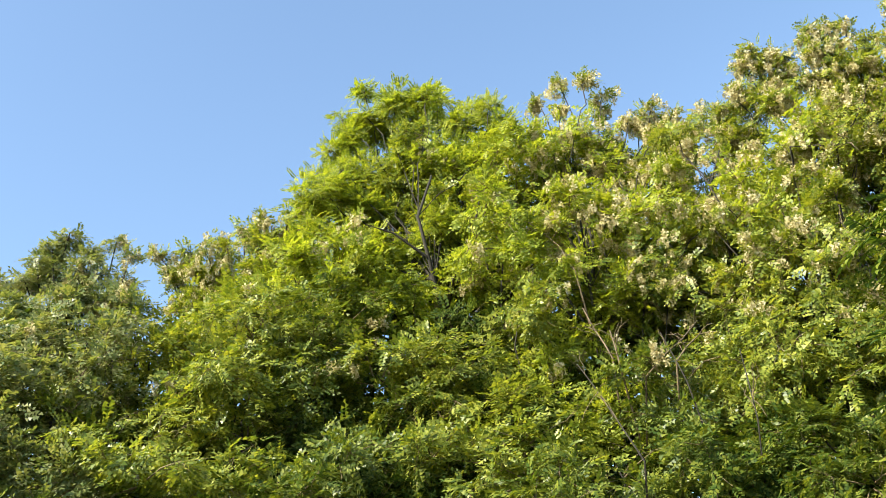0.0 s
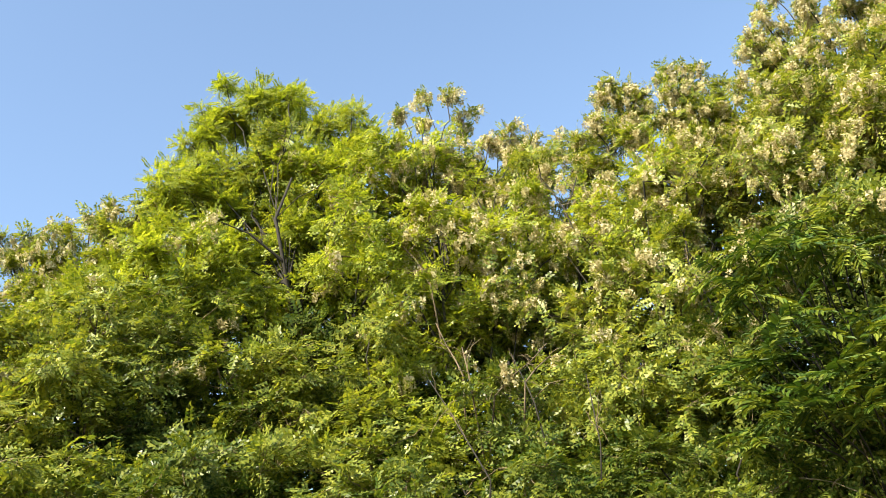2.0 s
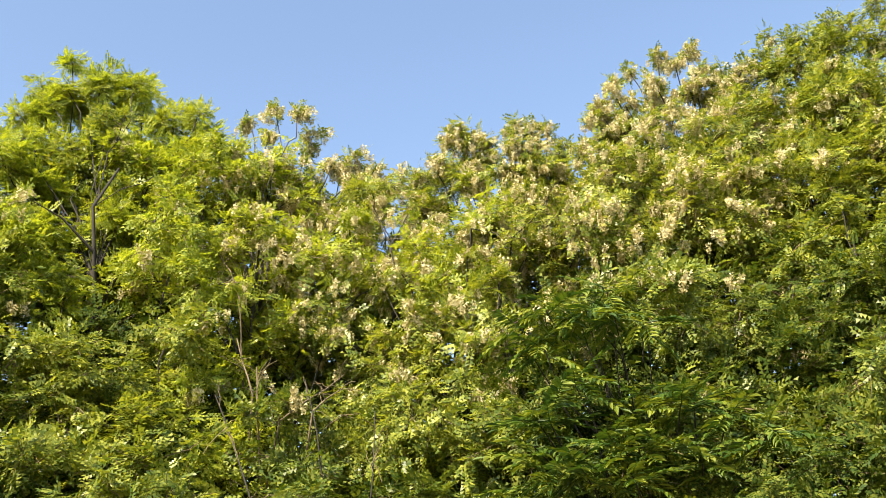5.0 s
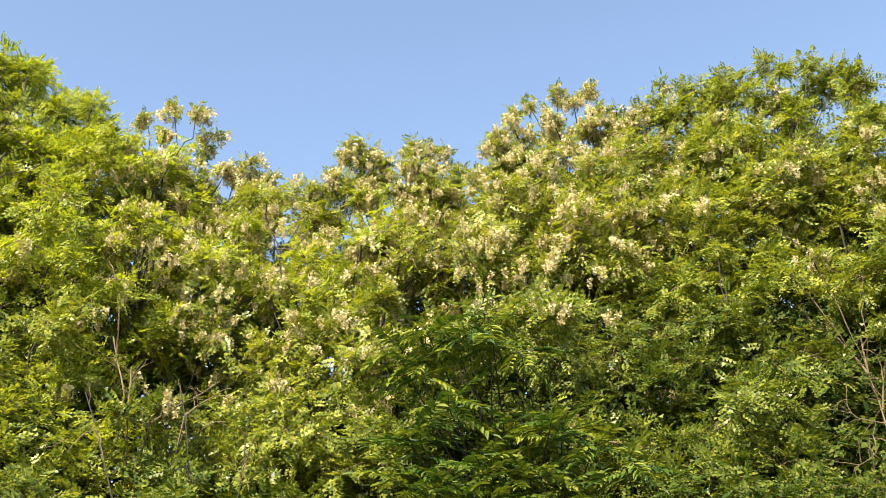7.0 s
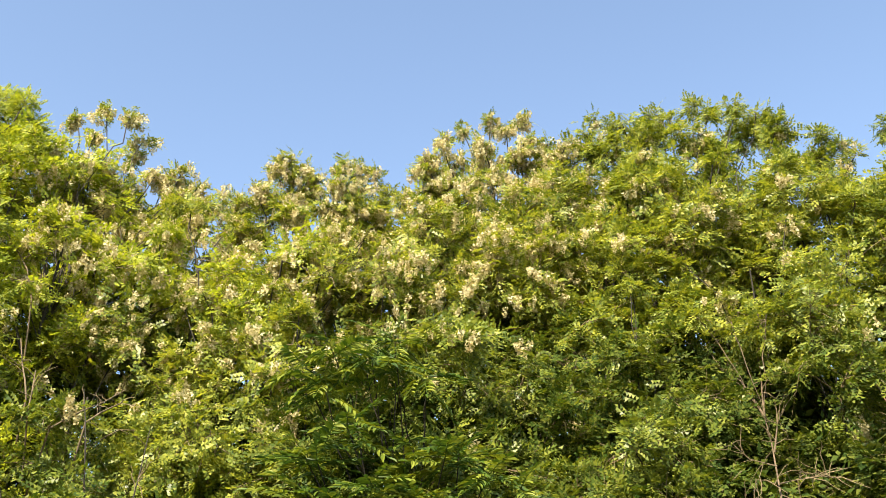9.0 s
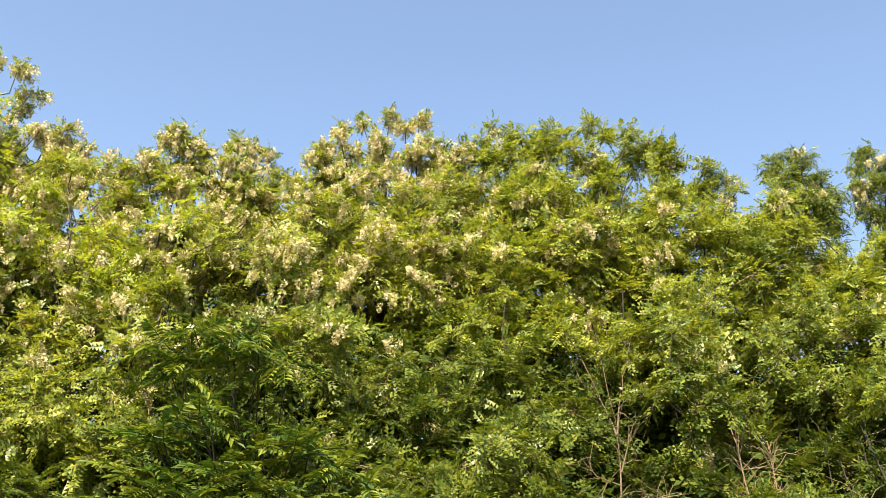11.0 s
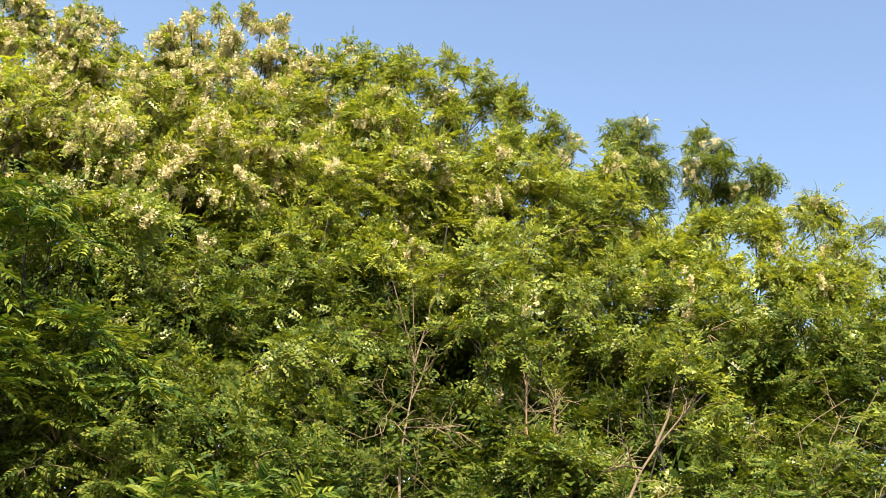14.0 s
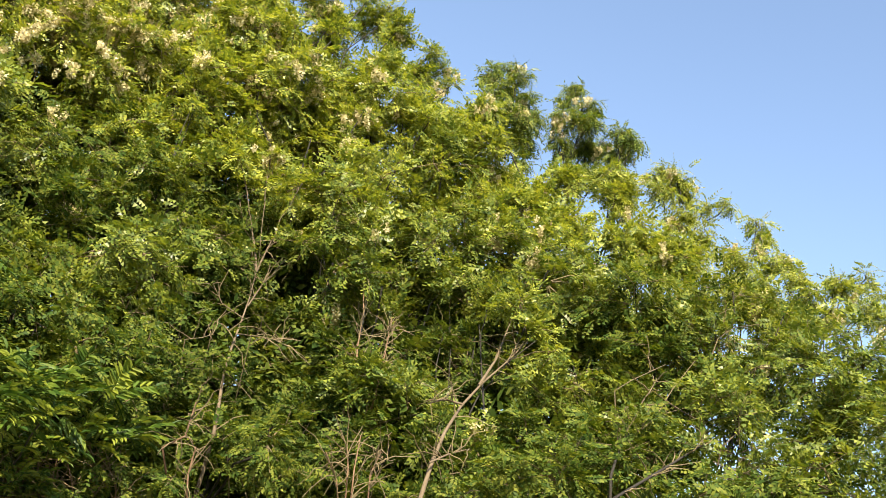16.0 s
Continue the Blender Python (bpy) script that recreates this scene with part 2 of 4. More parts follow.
def ground_height(x, y):
    """A flat verge, then a bank that curves round it and falls away again behind the trees."""
    rho = np.hypot(x, np.maximum(y, -3.0))
    ease = lambda a, b, v: (lambda s: s * s * (3 - 2 * s))(np.clip((v - a) / (b - a), 0, 1))  # noqa: E731
    front = ease(-2.0, 3.5, y)
    rise = 2.5 * ease(4.6, 8.6, rho) * (1 - ease(15.0, 38.0, rho)) * front
    bumps = 0.10 * np.sin(x * 1.7 + 0.6) * np.sin(y * 1.3) + 0.05 * np.sin(x * 4.1) * np.sin(y * 3.7 + 1.0)
    return rise + bumps * ease(3.5, 6.0, rho) * (1 - ease(40, 60, rho))


def side_twigs(lines, count, rng):
    """Thin crooked bare twigs along some limbs."""
    out = []
    for _ in range(count):
        p = np.asarray(lines[int(rng.integers(len(lines)))], float)
        k = rng.uniform(0.15, 1.0) * (len(p) - 1)
        i = min(int(k), len(p) - 2)
        a = p[i] + (p[i + 1] - p[i]) * (k - i)
        d = unit(unit(p[i + 1] - p[i]) * 0.35 + rng.normal(0, 0.7, 3) + (0, -0.25, 0.1))
        out.append(tube(bent(a, a + d * rng.uniform(0.10, 0.34), rng, 5, 0.08), (0.0055, 0.0045, 0.004, 0.003, 0.002), 3))
    return joined(out)


def bare_stems(label, bark, lines, thick, twigs, seed):
    """A clump of bare stems with dry twigs, rooted in the bank."""
    rng = np.random.default_rng(seed)
    x0, y0, z0 = lines[0][0]
    behind = 1.09 + 0.12 * max(0.0, z0 - 3.0)
    fx, fy = behind * x0, behind * y0
    root = new("bare_shrub")
    tagged(root, label, "shrub", "bare shrubs on the bank")
    root.location = (fx, fy, float(ground_height(np.array(fx), np.array(fy))))
    base = np.array(root.location)
    own = []
    for q in lines:
        q = np.array(q, float) - base
        foot = np.array([0.15 * q[0][0], 0.15 * q[0][1], -0.1])
        p = np.concatenate([bent(foot, q[0], rng, 4, 0.05)[:-1], q])
        own.append(q)
        link("stem", *tube(p, np.linspace(thick, thick * 0.45, len(p)), 6), bark, root, smooth=True)
    link("deadwood", *side_twigs(own, twigs, rng), TWIG, root, kind="stuff")


def tree(name, label, foot, lobes, leaf, rng_seed, density=2000, bloom=0.0, templates=None, bark=None, trunk=0.055, scale=1.0,
         bunch=(3, 8), category="tree", group="", fork=0.45, twig_long=0.34, trunk_line=(), stems=(), petal=1.0, droop=0.25, limb=0.55, bare=False, twiggy=0):
    """A tree or tall shrub: trunk, a limb to each lobe of the crown, twigs, leaves and flower clusters."""
    rng = np.random.default_rng(rng_seed)
    lobes = np.asarray(lobes, float)
    fx, fy = foot
    fz = float(ground_height(np.array(fx), np.array(fy)))
    root = new(name)
    tagged(root, label, category, group)
    root.location = (fx, fy, fz)
    base = np.array([fx, fy, fz])
    low = lobes - np.array([fx, fy, fz, 0])
    mid = np.average(low[:, :3], axis=0, weights=low[:, 3] ** 2)
    top = np.array([mid[0] * 0.8, mid[1] * 0.8, mid[2]])
    line = bent((0, 0, -0.12), top, rng, 9, 0.035)
    if trunk_line:
        way = np.array([(fx, fy, fz - 0.12), *trunk_line]) - base
        s = np.r_[0, np.cumsum(np.linalg.norm(np.diff(way, axis=0), axis=1))]
        line = np.stack([np.interp(np.linspace(0, s[-1], 9), s, way[:, k]) for k in range(3)], 1)
    radii = np.linspace(trunk, trunk * (0.25 if trunk_line else 0.4), 9)
    radii[0] *= 1.35
    link("trunk", *tube(line, radii, 8), bark or BARK_DARK, root, smooth=True)
    for lx, ly, lz, lr in low:
        k = int(np.clip(round(8 * min(fork + 0.35 * rng.uniform(), (lz - 0.5 * lr) / max(mid[2], 0.5))), 2, 8))
        bough = bent(line[k], (lx, ly, lz + 0.3 * lr), rng, 7, 0.05)
        link("limb", *tube(bough, np.linspace(radii[k] * limb, 0.007, 7), 6), bark or BARK_DARK, root, smooth=True)
    for stem, thick in stems:
        link("limb", *tube(np.array(stem) - base, np.linspace(thick, thick * 0.25, len(stem)), 6), bark or BARK_DARK, root, smooth=True)
    if twiggy:
        link("deadwood", *side_twigs([line] + [np.array(q) - base for q, _ in stems], twiggy, rng), TWIG, root, "thin bare side twigs", "stuff")
    at, way, up, size, tips, inner, shoots = sprays(low, rng, density, base, twig_long, droop=droop, small=3 if bare else 4)
    crown = link("crown", *scattered(templates or LEAVES, at, way, up, scale * size * rng.uniform(0.72, 1.2, len(at)), rng), leaf, root, kind="stuff")
    link("twigwork", *joined([tube(bent(a, b, rng, 3, 0.05), (0.008, 0.006, 0.003), 3) for a, b in inner] + [tube((a, b), (0.0042, 0.0018), 3) for a, b in shoots]), TWIG, root, kind="stuff")
    if bloom:
        share = 1.0 if bare else in_flower(*(tips + base).T) if bloom == "as around" else np.clip((tips[:, 2] + fz - 4.6) / 2.2, 0.04, 1.0)
        chosen = tips[rng.uniform(size=len(tips)) < (share if bloom == "as around" else bloom * share)]
        if len(chosen):
            many = np.repeat(chosen, rng.integers(*bunch, len(chosen)), axis=0)
            many = many + rng.normal(0, 0.052, many.shape) * (1, 1, 0.8)
            down = np.tile((1.0, 0, 0), (len(many), 1)) + rng.normal(0, 0.6, many.shape) * (1, 1, 0.3)
            up = np.tile((0, 0, 1.0), (len(many), 1)) + rng.normal(0, 0.28, many.shape)
            x = unit(np.cross(np.cross(up, down), up))
            link("blossom", *scattered(RACEMES, many, x, up, petal * rng.uniform(0.75, 1.3, len(many)), rng), BLOSSOM, crown, "cream flower clusters hanging from the twigs", "stuff")
    return root


# ---------------------------------------------------------------- ground
g1 = np.unique(np.concatenate([np.linspace(-18, 18, 61), np.sign(np.linspace(-1, 1, 60)) * 18 * 170 ** np.abs(np.linspace(-1, 1, 60))]))
gx, gy = np.meshgrid(g1, g1)
gz = ground_height(gx, gy)
n = len(g1)
q = np.arange(n * n).reshape(n, n)
ground = link("ground", np.stack([gx, gy, gz], -1).reshape(-1, 3), np.stack([q[:-1, :-1], q[:-1, 1:], q[1:, 1:], q[1:, :-1]], -1).reshape(-1, 4), SOIL, smooth=True)
tagged(ground, "earth bank with leaf litter rising under the thicket", "ground", kind="structure")


# ---------------------------------------------------------------- the thicket
SKYLINE = [(-70, 25), (-58, 27.5), (-53, 26), (-44, 31), (-39, 36), (-29, 34.3), (-27, 32.4), (-24, 31.0), (-19.5, 30.5), (-12, 32.5), (-6, 34), (2, 35), (8, 35.3), (13, 33.8), (18, 30.6), (27, 28.3), (33, 26.5), (40, 24.8), (46, 23.5), (52, 21)]


def skyline(az):
    a, e = zip(*SKYLINE)
    return float(np.interp(az, a, e))


def on_slope(az, el, near=1.0):
    """A place on the leafy slope: its side (degrees clockwise from +y) and its height over the eye level of a walker."""
    d = (8.5 + max(el - 12, 0) / 26 * 7.0) * near
    a, e = radians(az), radians(el)
    return d * math.cos(e) * math.sin(a), d * math.cos(e) * math.cos(a), 1.6 + d * math.sin(e)


FOOT = [(-70, 13), (-62, 12.5), (-40, 11), (-19, 7.5), (-7, 5), (1, 3), (12, 4.5), (21, 7), (43, 11), (52, 12)]  # lowest leaves, degrees


def in_flower(x, y, z):
    """How much of the thicket flowers there: a broad band under the crest, thinning downhill and to both sides."""
    side, up = np.degrees(np.arctan2(x, y)), np.degrees(np.arctan2(z - 1.6, np.hypot(x, y)))
    along = np.interp(side, (-62, -50, -38, -33, -27, -4, 3, 9, 16, 45), (0.05, 0.07, 0.05, 0.16, 0.37, 0.40, 0.19, 0.09, 0.045, 0.022))
    low = np.interp(side, (-40, -25, -15, -5, 5, 14, 45), (21, 20.5, 21, 25, 26.5, 18, 14))
    return along * np.clip((up - low + 3) / 7, 0.06, 1.0)


def shaded_hollow(a, e):
    """The dark opening behind the broad-leaved bush, and smaller ones along the foot of the bank."""
    return (-14.0 < a < -7.5 and 15.5 < e < 20.8) or (4.5 < a < 10.2 and 13.8 < e < 16.4) or (2.5 < a < 5.5 and 8.5 < e < 11) or (-46 < a < -43.8 and 18 < e < 20.2) or (-38 < a < -35 and 21.2 < e < 23.6) or (14.0 < a < 17.0 and 8 < e < 13)


STEM_WAYS = [(9.5, 12, 9.8, 21), (22, 12, 25, 20), (16, 10, 16.5, 21), (31, 16, 38, 18), (-38.8, 21.5, -39.8, 27.5), (-30.7, 19, -30.4, 24.5), (-32, 13, -32.5, 20), (-24.3, 14, -23.5, 21)]  # where slim stems show before the leaves
CLEARINGS = [(9.8, 3.4, 12, 20.5), (-39.2, 2.7, 20.5, 27.5), (22.4, 2.2, 12.5, 17.5)]  # side, half width, foot, top: shade round three of the trunks


def behind_stems(a, e):
    for a0, e0, a1, e1 in STEM_WAYS:
        if e0 - 1 < e < e1 + 1 and abs(a - np.interp(e, (e0, e1), (a0, a1))) < 2.4:
            return True
    return False


rng = np.random.default_rng(11)
LOCUST = "locust tree with feathery green leaves and cream blossom, in a thicket"
# the body of the thicket: slim trees, saplings and shrubs side by side up the bank
columns = {}
e, odd = 32.5, 0
while e > 3:
    a = -67.0 + 1.3 * odd
    while a < 50:
        pa, pe = a + rng.uniform(-0.7, 0.7), e + rng.uniform(-0.65, 0.65)
        if np.interp(pa, *zip(*FOOT)) < pe < skyline(pa) - 3.2 and not shaded_hollow(pa, pe) and not (abs(pa - 9.6) < 1.9 and 11.5 < pe < 16) and (pa < 40 or rng.uniform() < 0.85):
            span = (0.93, 1.05)
            if any(abs(pa - side) < wide and low < pe < high for side, wide, low, high in CLEARINGS):
                span = (1.11, 1.17)
            elif behind_stems(pa, pe):
                span = (1.03, 1.09)
            elif -14 < pa < -7.5 and 20.5 < pe < 23.5:
                span = (0.84, 0.88)
            near = rng.uniform(*span)
            x, y, z = on_slope(pa, pe, near)
            tier = 0 if pe > 22.5 else 1 if pe > 13.5 else 2
            columns.setdefault((int((pa + 70 + (1.5 if tier == 1 else 0)) // (5.4, 4.6, 6.0)[tier]), tier), []).append((x, y, z, min(0.052 * rng.uniform(0.70, 1.2), (skyline(pa) - pe - 1.9) / 57) * math.hypot(x, y, z - 1.6)))
        a += 2.6
    e, odd = e - 2.15, 1 - odd
for count, ((column, tier), lobes) in enumerate(sorted(columns.items())):
    mx, my, _, _ = np.mean(lobes, axis=0)
    az = math.degrees(math.atan2(mx, my))
    foot = on_slope(az + rng.uniform(-1, 1), 14, (1.2, 1.12, 1.0)[tier])[:2]
    if tier == 0:
        kinds = (LEAF_YELLOW, LEAF_YELLOW, LEAF_MID) if -52 < az < -22 else (LEAF_MID, LEAF_MID, LEAF_YELLOW) if az < -4 else (LEAF_MID, LEAF_MID, LEAF_MID) if az < 7 else (LEAF_MID, LEAF_FRESH, LEAF_MID)
        tree("locust_tree", LOCUST, foot, lobes, LEAF_PALE if az < -55 else kinds[int(rng.integers(3))], 100 + count, 960, "as around", group="trees of the thicket", trunk=0.04)
    elif tier == 1:
        # Darker leaf picks by side also stand in for shade on the lower slope.
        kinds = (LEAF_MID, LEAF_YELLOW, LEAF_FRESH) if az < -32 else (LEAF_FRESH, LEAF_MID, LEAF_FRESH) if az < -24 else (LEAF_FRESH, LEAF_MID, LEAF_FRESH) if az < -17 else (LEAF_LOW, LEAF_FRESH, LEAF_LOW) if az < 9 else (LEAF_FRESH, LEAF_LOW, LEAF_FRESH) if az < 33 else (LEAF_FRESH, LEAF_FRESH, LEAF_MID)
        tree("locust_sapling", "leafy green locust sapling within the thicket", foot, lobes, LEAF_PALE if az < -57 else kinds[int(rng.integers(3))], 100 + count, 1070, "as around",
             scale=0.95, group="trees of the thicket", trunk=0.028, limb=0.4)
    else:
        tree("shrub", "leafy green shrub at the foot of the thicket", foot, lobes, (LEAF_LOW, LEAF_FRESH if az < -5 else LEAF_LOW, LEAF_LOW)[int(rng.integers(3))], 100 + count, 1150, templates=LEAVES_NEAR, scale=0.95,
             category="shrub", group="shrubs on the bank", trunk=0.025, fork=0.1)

# the shaded depth of the thicket: backing trees whose leaf colour carries the shade
az = -68.0
while az < 46:
    lobes = []
    el = skyline(az) - (7.0 if az < 12 else 10.0)
    while el > 5:
        lobes.append((*on_slope(az + rng.uniform(-1.2, 1.2), el, rng.uniform(1.13, 1.2)), rng.uniform(0.75, 0.95) * (1 if az < 33 else 0.62)))
        el -= rng.uniform(3.4, 4.2)
    tree("understory_tree", "dense dark green backing tree deep in the thicket, shade put into its leaf colour", on_slope(az, 12, 1.32)[:2], lobes, LEAF_BACK, 500 + int(az + 80), 330,
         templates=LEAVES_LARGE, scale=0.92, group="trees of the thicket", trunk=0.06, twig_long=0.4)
    az += rng.uniform(3.6, 4.2)

# taller trees further back over the brow of the bank, added behind sky gaps
az = -66.0
while az < 31:
    lobes = []
    el = skyline(az) - 13
    while el > 4:
        lobes.append((*on_slope(az + rng.uniform(-1.2, 1.2), el, rng.uniform(1.34, 1.42)), rng.uniform(1.0, 1.2)))
        el -= rng.uniform(4.4, 5.2)
    tree("understory_tree", "dense dark green tree added over the brow of the bank, leaves coloured as in shade", on_slope(az, 12, 1.5)[:2], lobes, LEAF_BACK, 560 + int(az + 80), 130,
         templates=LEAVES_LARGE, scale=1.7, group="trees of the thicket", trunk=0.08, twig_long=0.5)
    az += rng.uniform(5.0, 5.8)

# dense shrubs added to close shaded hollows and sky gaps from behind, leaves shade-dark
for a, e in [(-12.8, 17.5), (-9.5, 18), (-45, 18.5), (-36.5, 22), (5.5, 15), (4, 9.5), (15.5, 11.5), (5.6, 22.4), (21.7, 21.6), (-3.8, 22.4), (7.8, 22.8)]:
    tree("understory_shrub", "dense dark green backing shrub behind hollows and gaps, leaves coloured as in shade", on_slope(a, 10, 1.15)[:2],
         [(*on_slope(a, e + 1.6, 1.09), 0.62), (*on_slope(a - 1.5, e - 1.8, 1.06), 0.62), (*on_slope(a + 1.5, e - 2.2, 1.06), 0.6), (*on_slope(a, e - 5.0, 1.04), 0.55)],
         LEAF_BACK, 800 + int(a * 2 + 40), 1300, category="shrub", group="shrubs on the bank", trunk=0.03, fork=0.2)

# the crest, tree by tree
tree("locust_tree", "pale grey-green locust tree with faded blossom beside the thicket", (-10.33, 6.03), [
    (-10.23, 6.11, 7.95, 0.16), (-10.35, 5.97, 7.76, 0.12), (-10.16, 5.66, 7.41, 0.11), (-10.12, 6.37, 7.75, 0.14),
    (-9.98, 6.56, 7.87, 0.07), (-9.62, 6.48, 7.48, 0.07), (-9.81, 6.07, 7.27, 0.23), (-10.48, 6.06, 7.48, 0.25),
    (-9.89, 6.60, 7.38, 0.15), (-10.28, 5.60, 7.19, 0.16), (-10.49, 5.51, 7.25, 0.13), (-9.79, 5.92, 6.83, 0.34),
    (-9.54, 6.24, 6.75, 0.30), (-9.82, 5.42, 6.55, 0.29), (-9.42, 5.50, 6.01, 0.31), (-9.55, 6.17, 6.21, 0.33),
    (-10.01, 5.37, 6.14, 0.29),
], LEAF_PALE, 20, 3610, 0.10, trunk=0.06, group="trees of the thicket")
tree("locust_tree", "locust tree covered in cream blossom on the crest", (-9.62, 7.99), [
    (-9.84, 7.04, 7.80, 0.08), (-9.63, 6.98, 7.54, 0.07), (-9.58, 7.31, 7.82, 0.13), (-9.20, 7.16, 7.69, 0.09),
    (-9.38, 7.60, 8.02, 0.11), (-9.39, 8.03, 8.28, 0.14), (-8.97, 7.97, 8.20, 0.13), (-8.61, 8.07, 8.16, 0.13),
    (-8.88, 8.72, 8.72, 0.14), (-9.43, 7.24, 7.47, 0.16), (-9.02, 7.41, 7.61, 0.19), (-9.06, 7.89, 7.86, 0.23),
    (-9.02, 8.34, 8.15, 0.24), (-8.43, 8.26, 8.05, 0.20), (-9.58, 7.10, 7.30, 0.13), (-9.25, 7.41, 7.37, 0.25),
    (-8.74, 7.48, 7.17, 0.25), (-8.50, 7.79, 7.31, 0.26), (-9.14, 7.46, 6.97, 0.28), (-9.08, 6.85, 6.72, 0.25),
] + [
    (-8.56, 7.55, 6.76, 0.27),
], LEAF_MID, 21, 2690, 0.36, trunk=0.05, group="trees of the thicket")
tree("honey_locust_tree", "tall fresh yellow-green feathery tree with dark forked trunk", (-7.82, 8.54), [
    (-8.17, 9.18, 9.83, 0.21), (-7.80, 9.36, 9.90, 0.24), (-7.40, 9.57, 9.85, 0.22), (-7.52, 9.99, 10.11, 0.14),
    (-8.30, 8.99, 9.36, 0.20), (-8.21, 9.61, 9.73, 0.32), (-7.82, 9.80, 9.72, 0.34), (-7.21, 10.29, 9.96, 0.17),
    (-6.70, 9.93, 9.50, 0.16), (-7.22, 9.94, 9.49, 0.27), (-6.80, 10.22, 9.36, 0.25), (-8.17, 8.55, 8.73, 0.19),
    (-8.37, 8.57, 8.44, 0.29), (-8.01, 8.87, 8.65, 0.34), (-7.58, 9.15, 8.67, 0.37), (-7.43, 9.82, 9.02, 0.38),
    (-6.81, 9.90, 8.79, 0.34), (-6.32, 10.00, 8.85, 0.19), (-7.95, 8.63, 7.92, 0.36), (-7.83, 9.25, 8.19, 0.36),
] + [
    (-7.18, 9.34, 8.09, 0.33), (-6.68, 9.53, 8.04, 0.31), (-7.69, 8.13, 7.02, 0.32), (-7.57, 8.63, 7.16, 0.28),
    (-6.79, 9.53, 7.53, 0.27), (-8.33, 9.41, 10.45, 0.16), (-8.73, 9.37, 10.17, 0.16), (-8.41, 8.71, 9.22, 0.16),
    (-8.85, 8.90, 9.09, 0.15), (-8.28, 9.06, 9.54, 0.22), (-7.91, 9.64, 10.34, 0.17), (-7.77, 10.09, 10.43, 0.17),
    (-8.07, 8.16, 8.14, 0.37), (-8.20, 8.03, 7.24, 0.52), (-8.67, 7.47, 6.68, 0.52), (-9.09, 6.92, 6.30, 0.48),
    (-7.66, 8.48, 6.97, 0.45),
], LEAF_YELLOW, 22, 3500, 0, templates=LEAVES_FINE, trunk=0.052, fork=0.5, limb=0.3,
     trunk_line=[(-6.94, 8.64, 5.91), (-6.88, 8.48, 6.58), (-6.83, 8.30, 6.96), (-6.77, 8.18, 7.32), (-6.75, 8.52, 7.96)],
     stems=[([(-6.93, 8.62, 6.26), (-6.72, 8.58, 6.62), (-6.42, 8.60, 6.94), (-6.30, 8.72, 7.47)], 0.030), ([(-6.84, 8.34, 6.88), (-7.02, 8.04, 7.16), (-7.23, 7.82, 7.30)], 0.018)], group="trees of the thicket")
tree("locust_tree", "slender locust tree with drooping cream blossom at its top", (-5.69, 10.24), [
    (-6.34, 10.63, 9.72, 0.07), (-6.06, 10.80, 9.93, 0.09), (-5.64, 10.61, 9.70, 0.07), (-5.91, 10.35, 9.30, 0.07),
    (-5.56, 10.98, 9.60, 0.10), (-5.67, 10.97, 9.32, 0.15), (-5.62, 10.35, 8.61, 0.19), (-5.15, 10.66, 8.81, 0.12),
    (-4.96, 11.09, 8.93, 0.16), (-5.27, 10.64, 8.48, 0.31), (-4.82, 10.74, 8.31, 0.26), (-5.47, 10.34, 8.12, 0.33),
    (-4.83, 10.26, 7.63, 0.34), (-5.55, 10.09, 7.52, 0.31), (-6.03, 10.21, 8.67, 0.18), (-6.11, 10.09, 8.30, 0.25),
    (-4.90, 10.82, 8.91, 0.07), (-4.69, 10.85, 8.68, 0.07), (-5.21, 11.02, 8.86, 0.13), (-4.75, 10.61, 8.40, 0.12),
], LEAF_MID, 23, 1680, 0.75, limb=0.3, trunk=0.034,
     trunk_line=[(-5.40, 9.10, 5.45), (-5.30, 8.95, 5.95), (-5.20, 8.85, 6.40), (-5.35, 9.20, 7.20)],
     stems=[([(-5.40, 9.08, 5.49), (-5.48, 8.86, 5.89), (-5.60, 8.80, 6.30)], 0.022)], petal=1.15, group="trees of the thicket")
tree("locust_tree", "locust tree covered in cream blossom on the crest", (-3.43, 11.44), [
    (-3.56, 11.06, 9.13, 0.13), (-3.69, 11.00, 8.93, 0.14), (-3.43, 11.22, 9.00, 0.17), (-3.23, 11.23, 8.96, 0.08),
    (-2.95, 11.41, 9.18, 0.13), (-2.78, 11.44, 9.12, 0.16), (-2.58, 11.71, 9.25, 0.10), (-3.84, 10.59, 8.43, 0.11),
    (-4.23, 10.86, 8.50, 0.12), (-2.35, 11.64, 8.93, 0.10), (-4.43, 10.70, 8.34, 0.14), (-3.70, 10.84, 8.43, 0.22),
    (-3.44, 11.34, 8.71, 0.27), (-2.76, 10.93, 8.48, 0.26), (-2.54, 11.53, 8.76, 0.20), (-3.98, 10.77, 8.21, 0.22),
    (-2.08, 11.07, 8.39, 0.12), (-3.01, 10.96, 8.26, 0.29), (-3.46, 10.74, 7.98, 0.30), (-2.50, 10.94, 8.08, 0.29),
] + [
    (-3.93, 10.64, 7.78, 0.27), (-2.90, 10.85, 7.73, 0.30), (-2.63, 11.13, 7.86, 0.28), (-2.34, 10.88, 7.55, 0.26),
    (-3.07, 10.41, 7.32, 0.26), (-4.21, 10.61, 7.89, 0.27), (-4.55, 10.51, 7.98, 0.22), (-3.47, 10.17, 7.08, 0.26),
    (-2.13, 11.13, 7.93, 0.27), (-1.77, 11.23, 8.00, 0.27), (-1.59, 11.70, 8.52, 0.25),
], LEAF_MID, 24, 2520, 0.46, trunk=0.034, limb=0.4, petal=1.1, group="trees of the thicket")
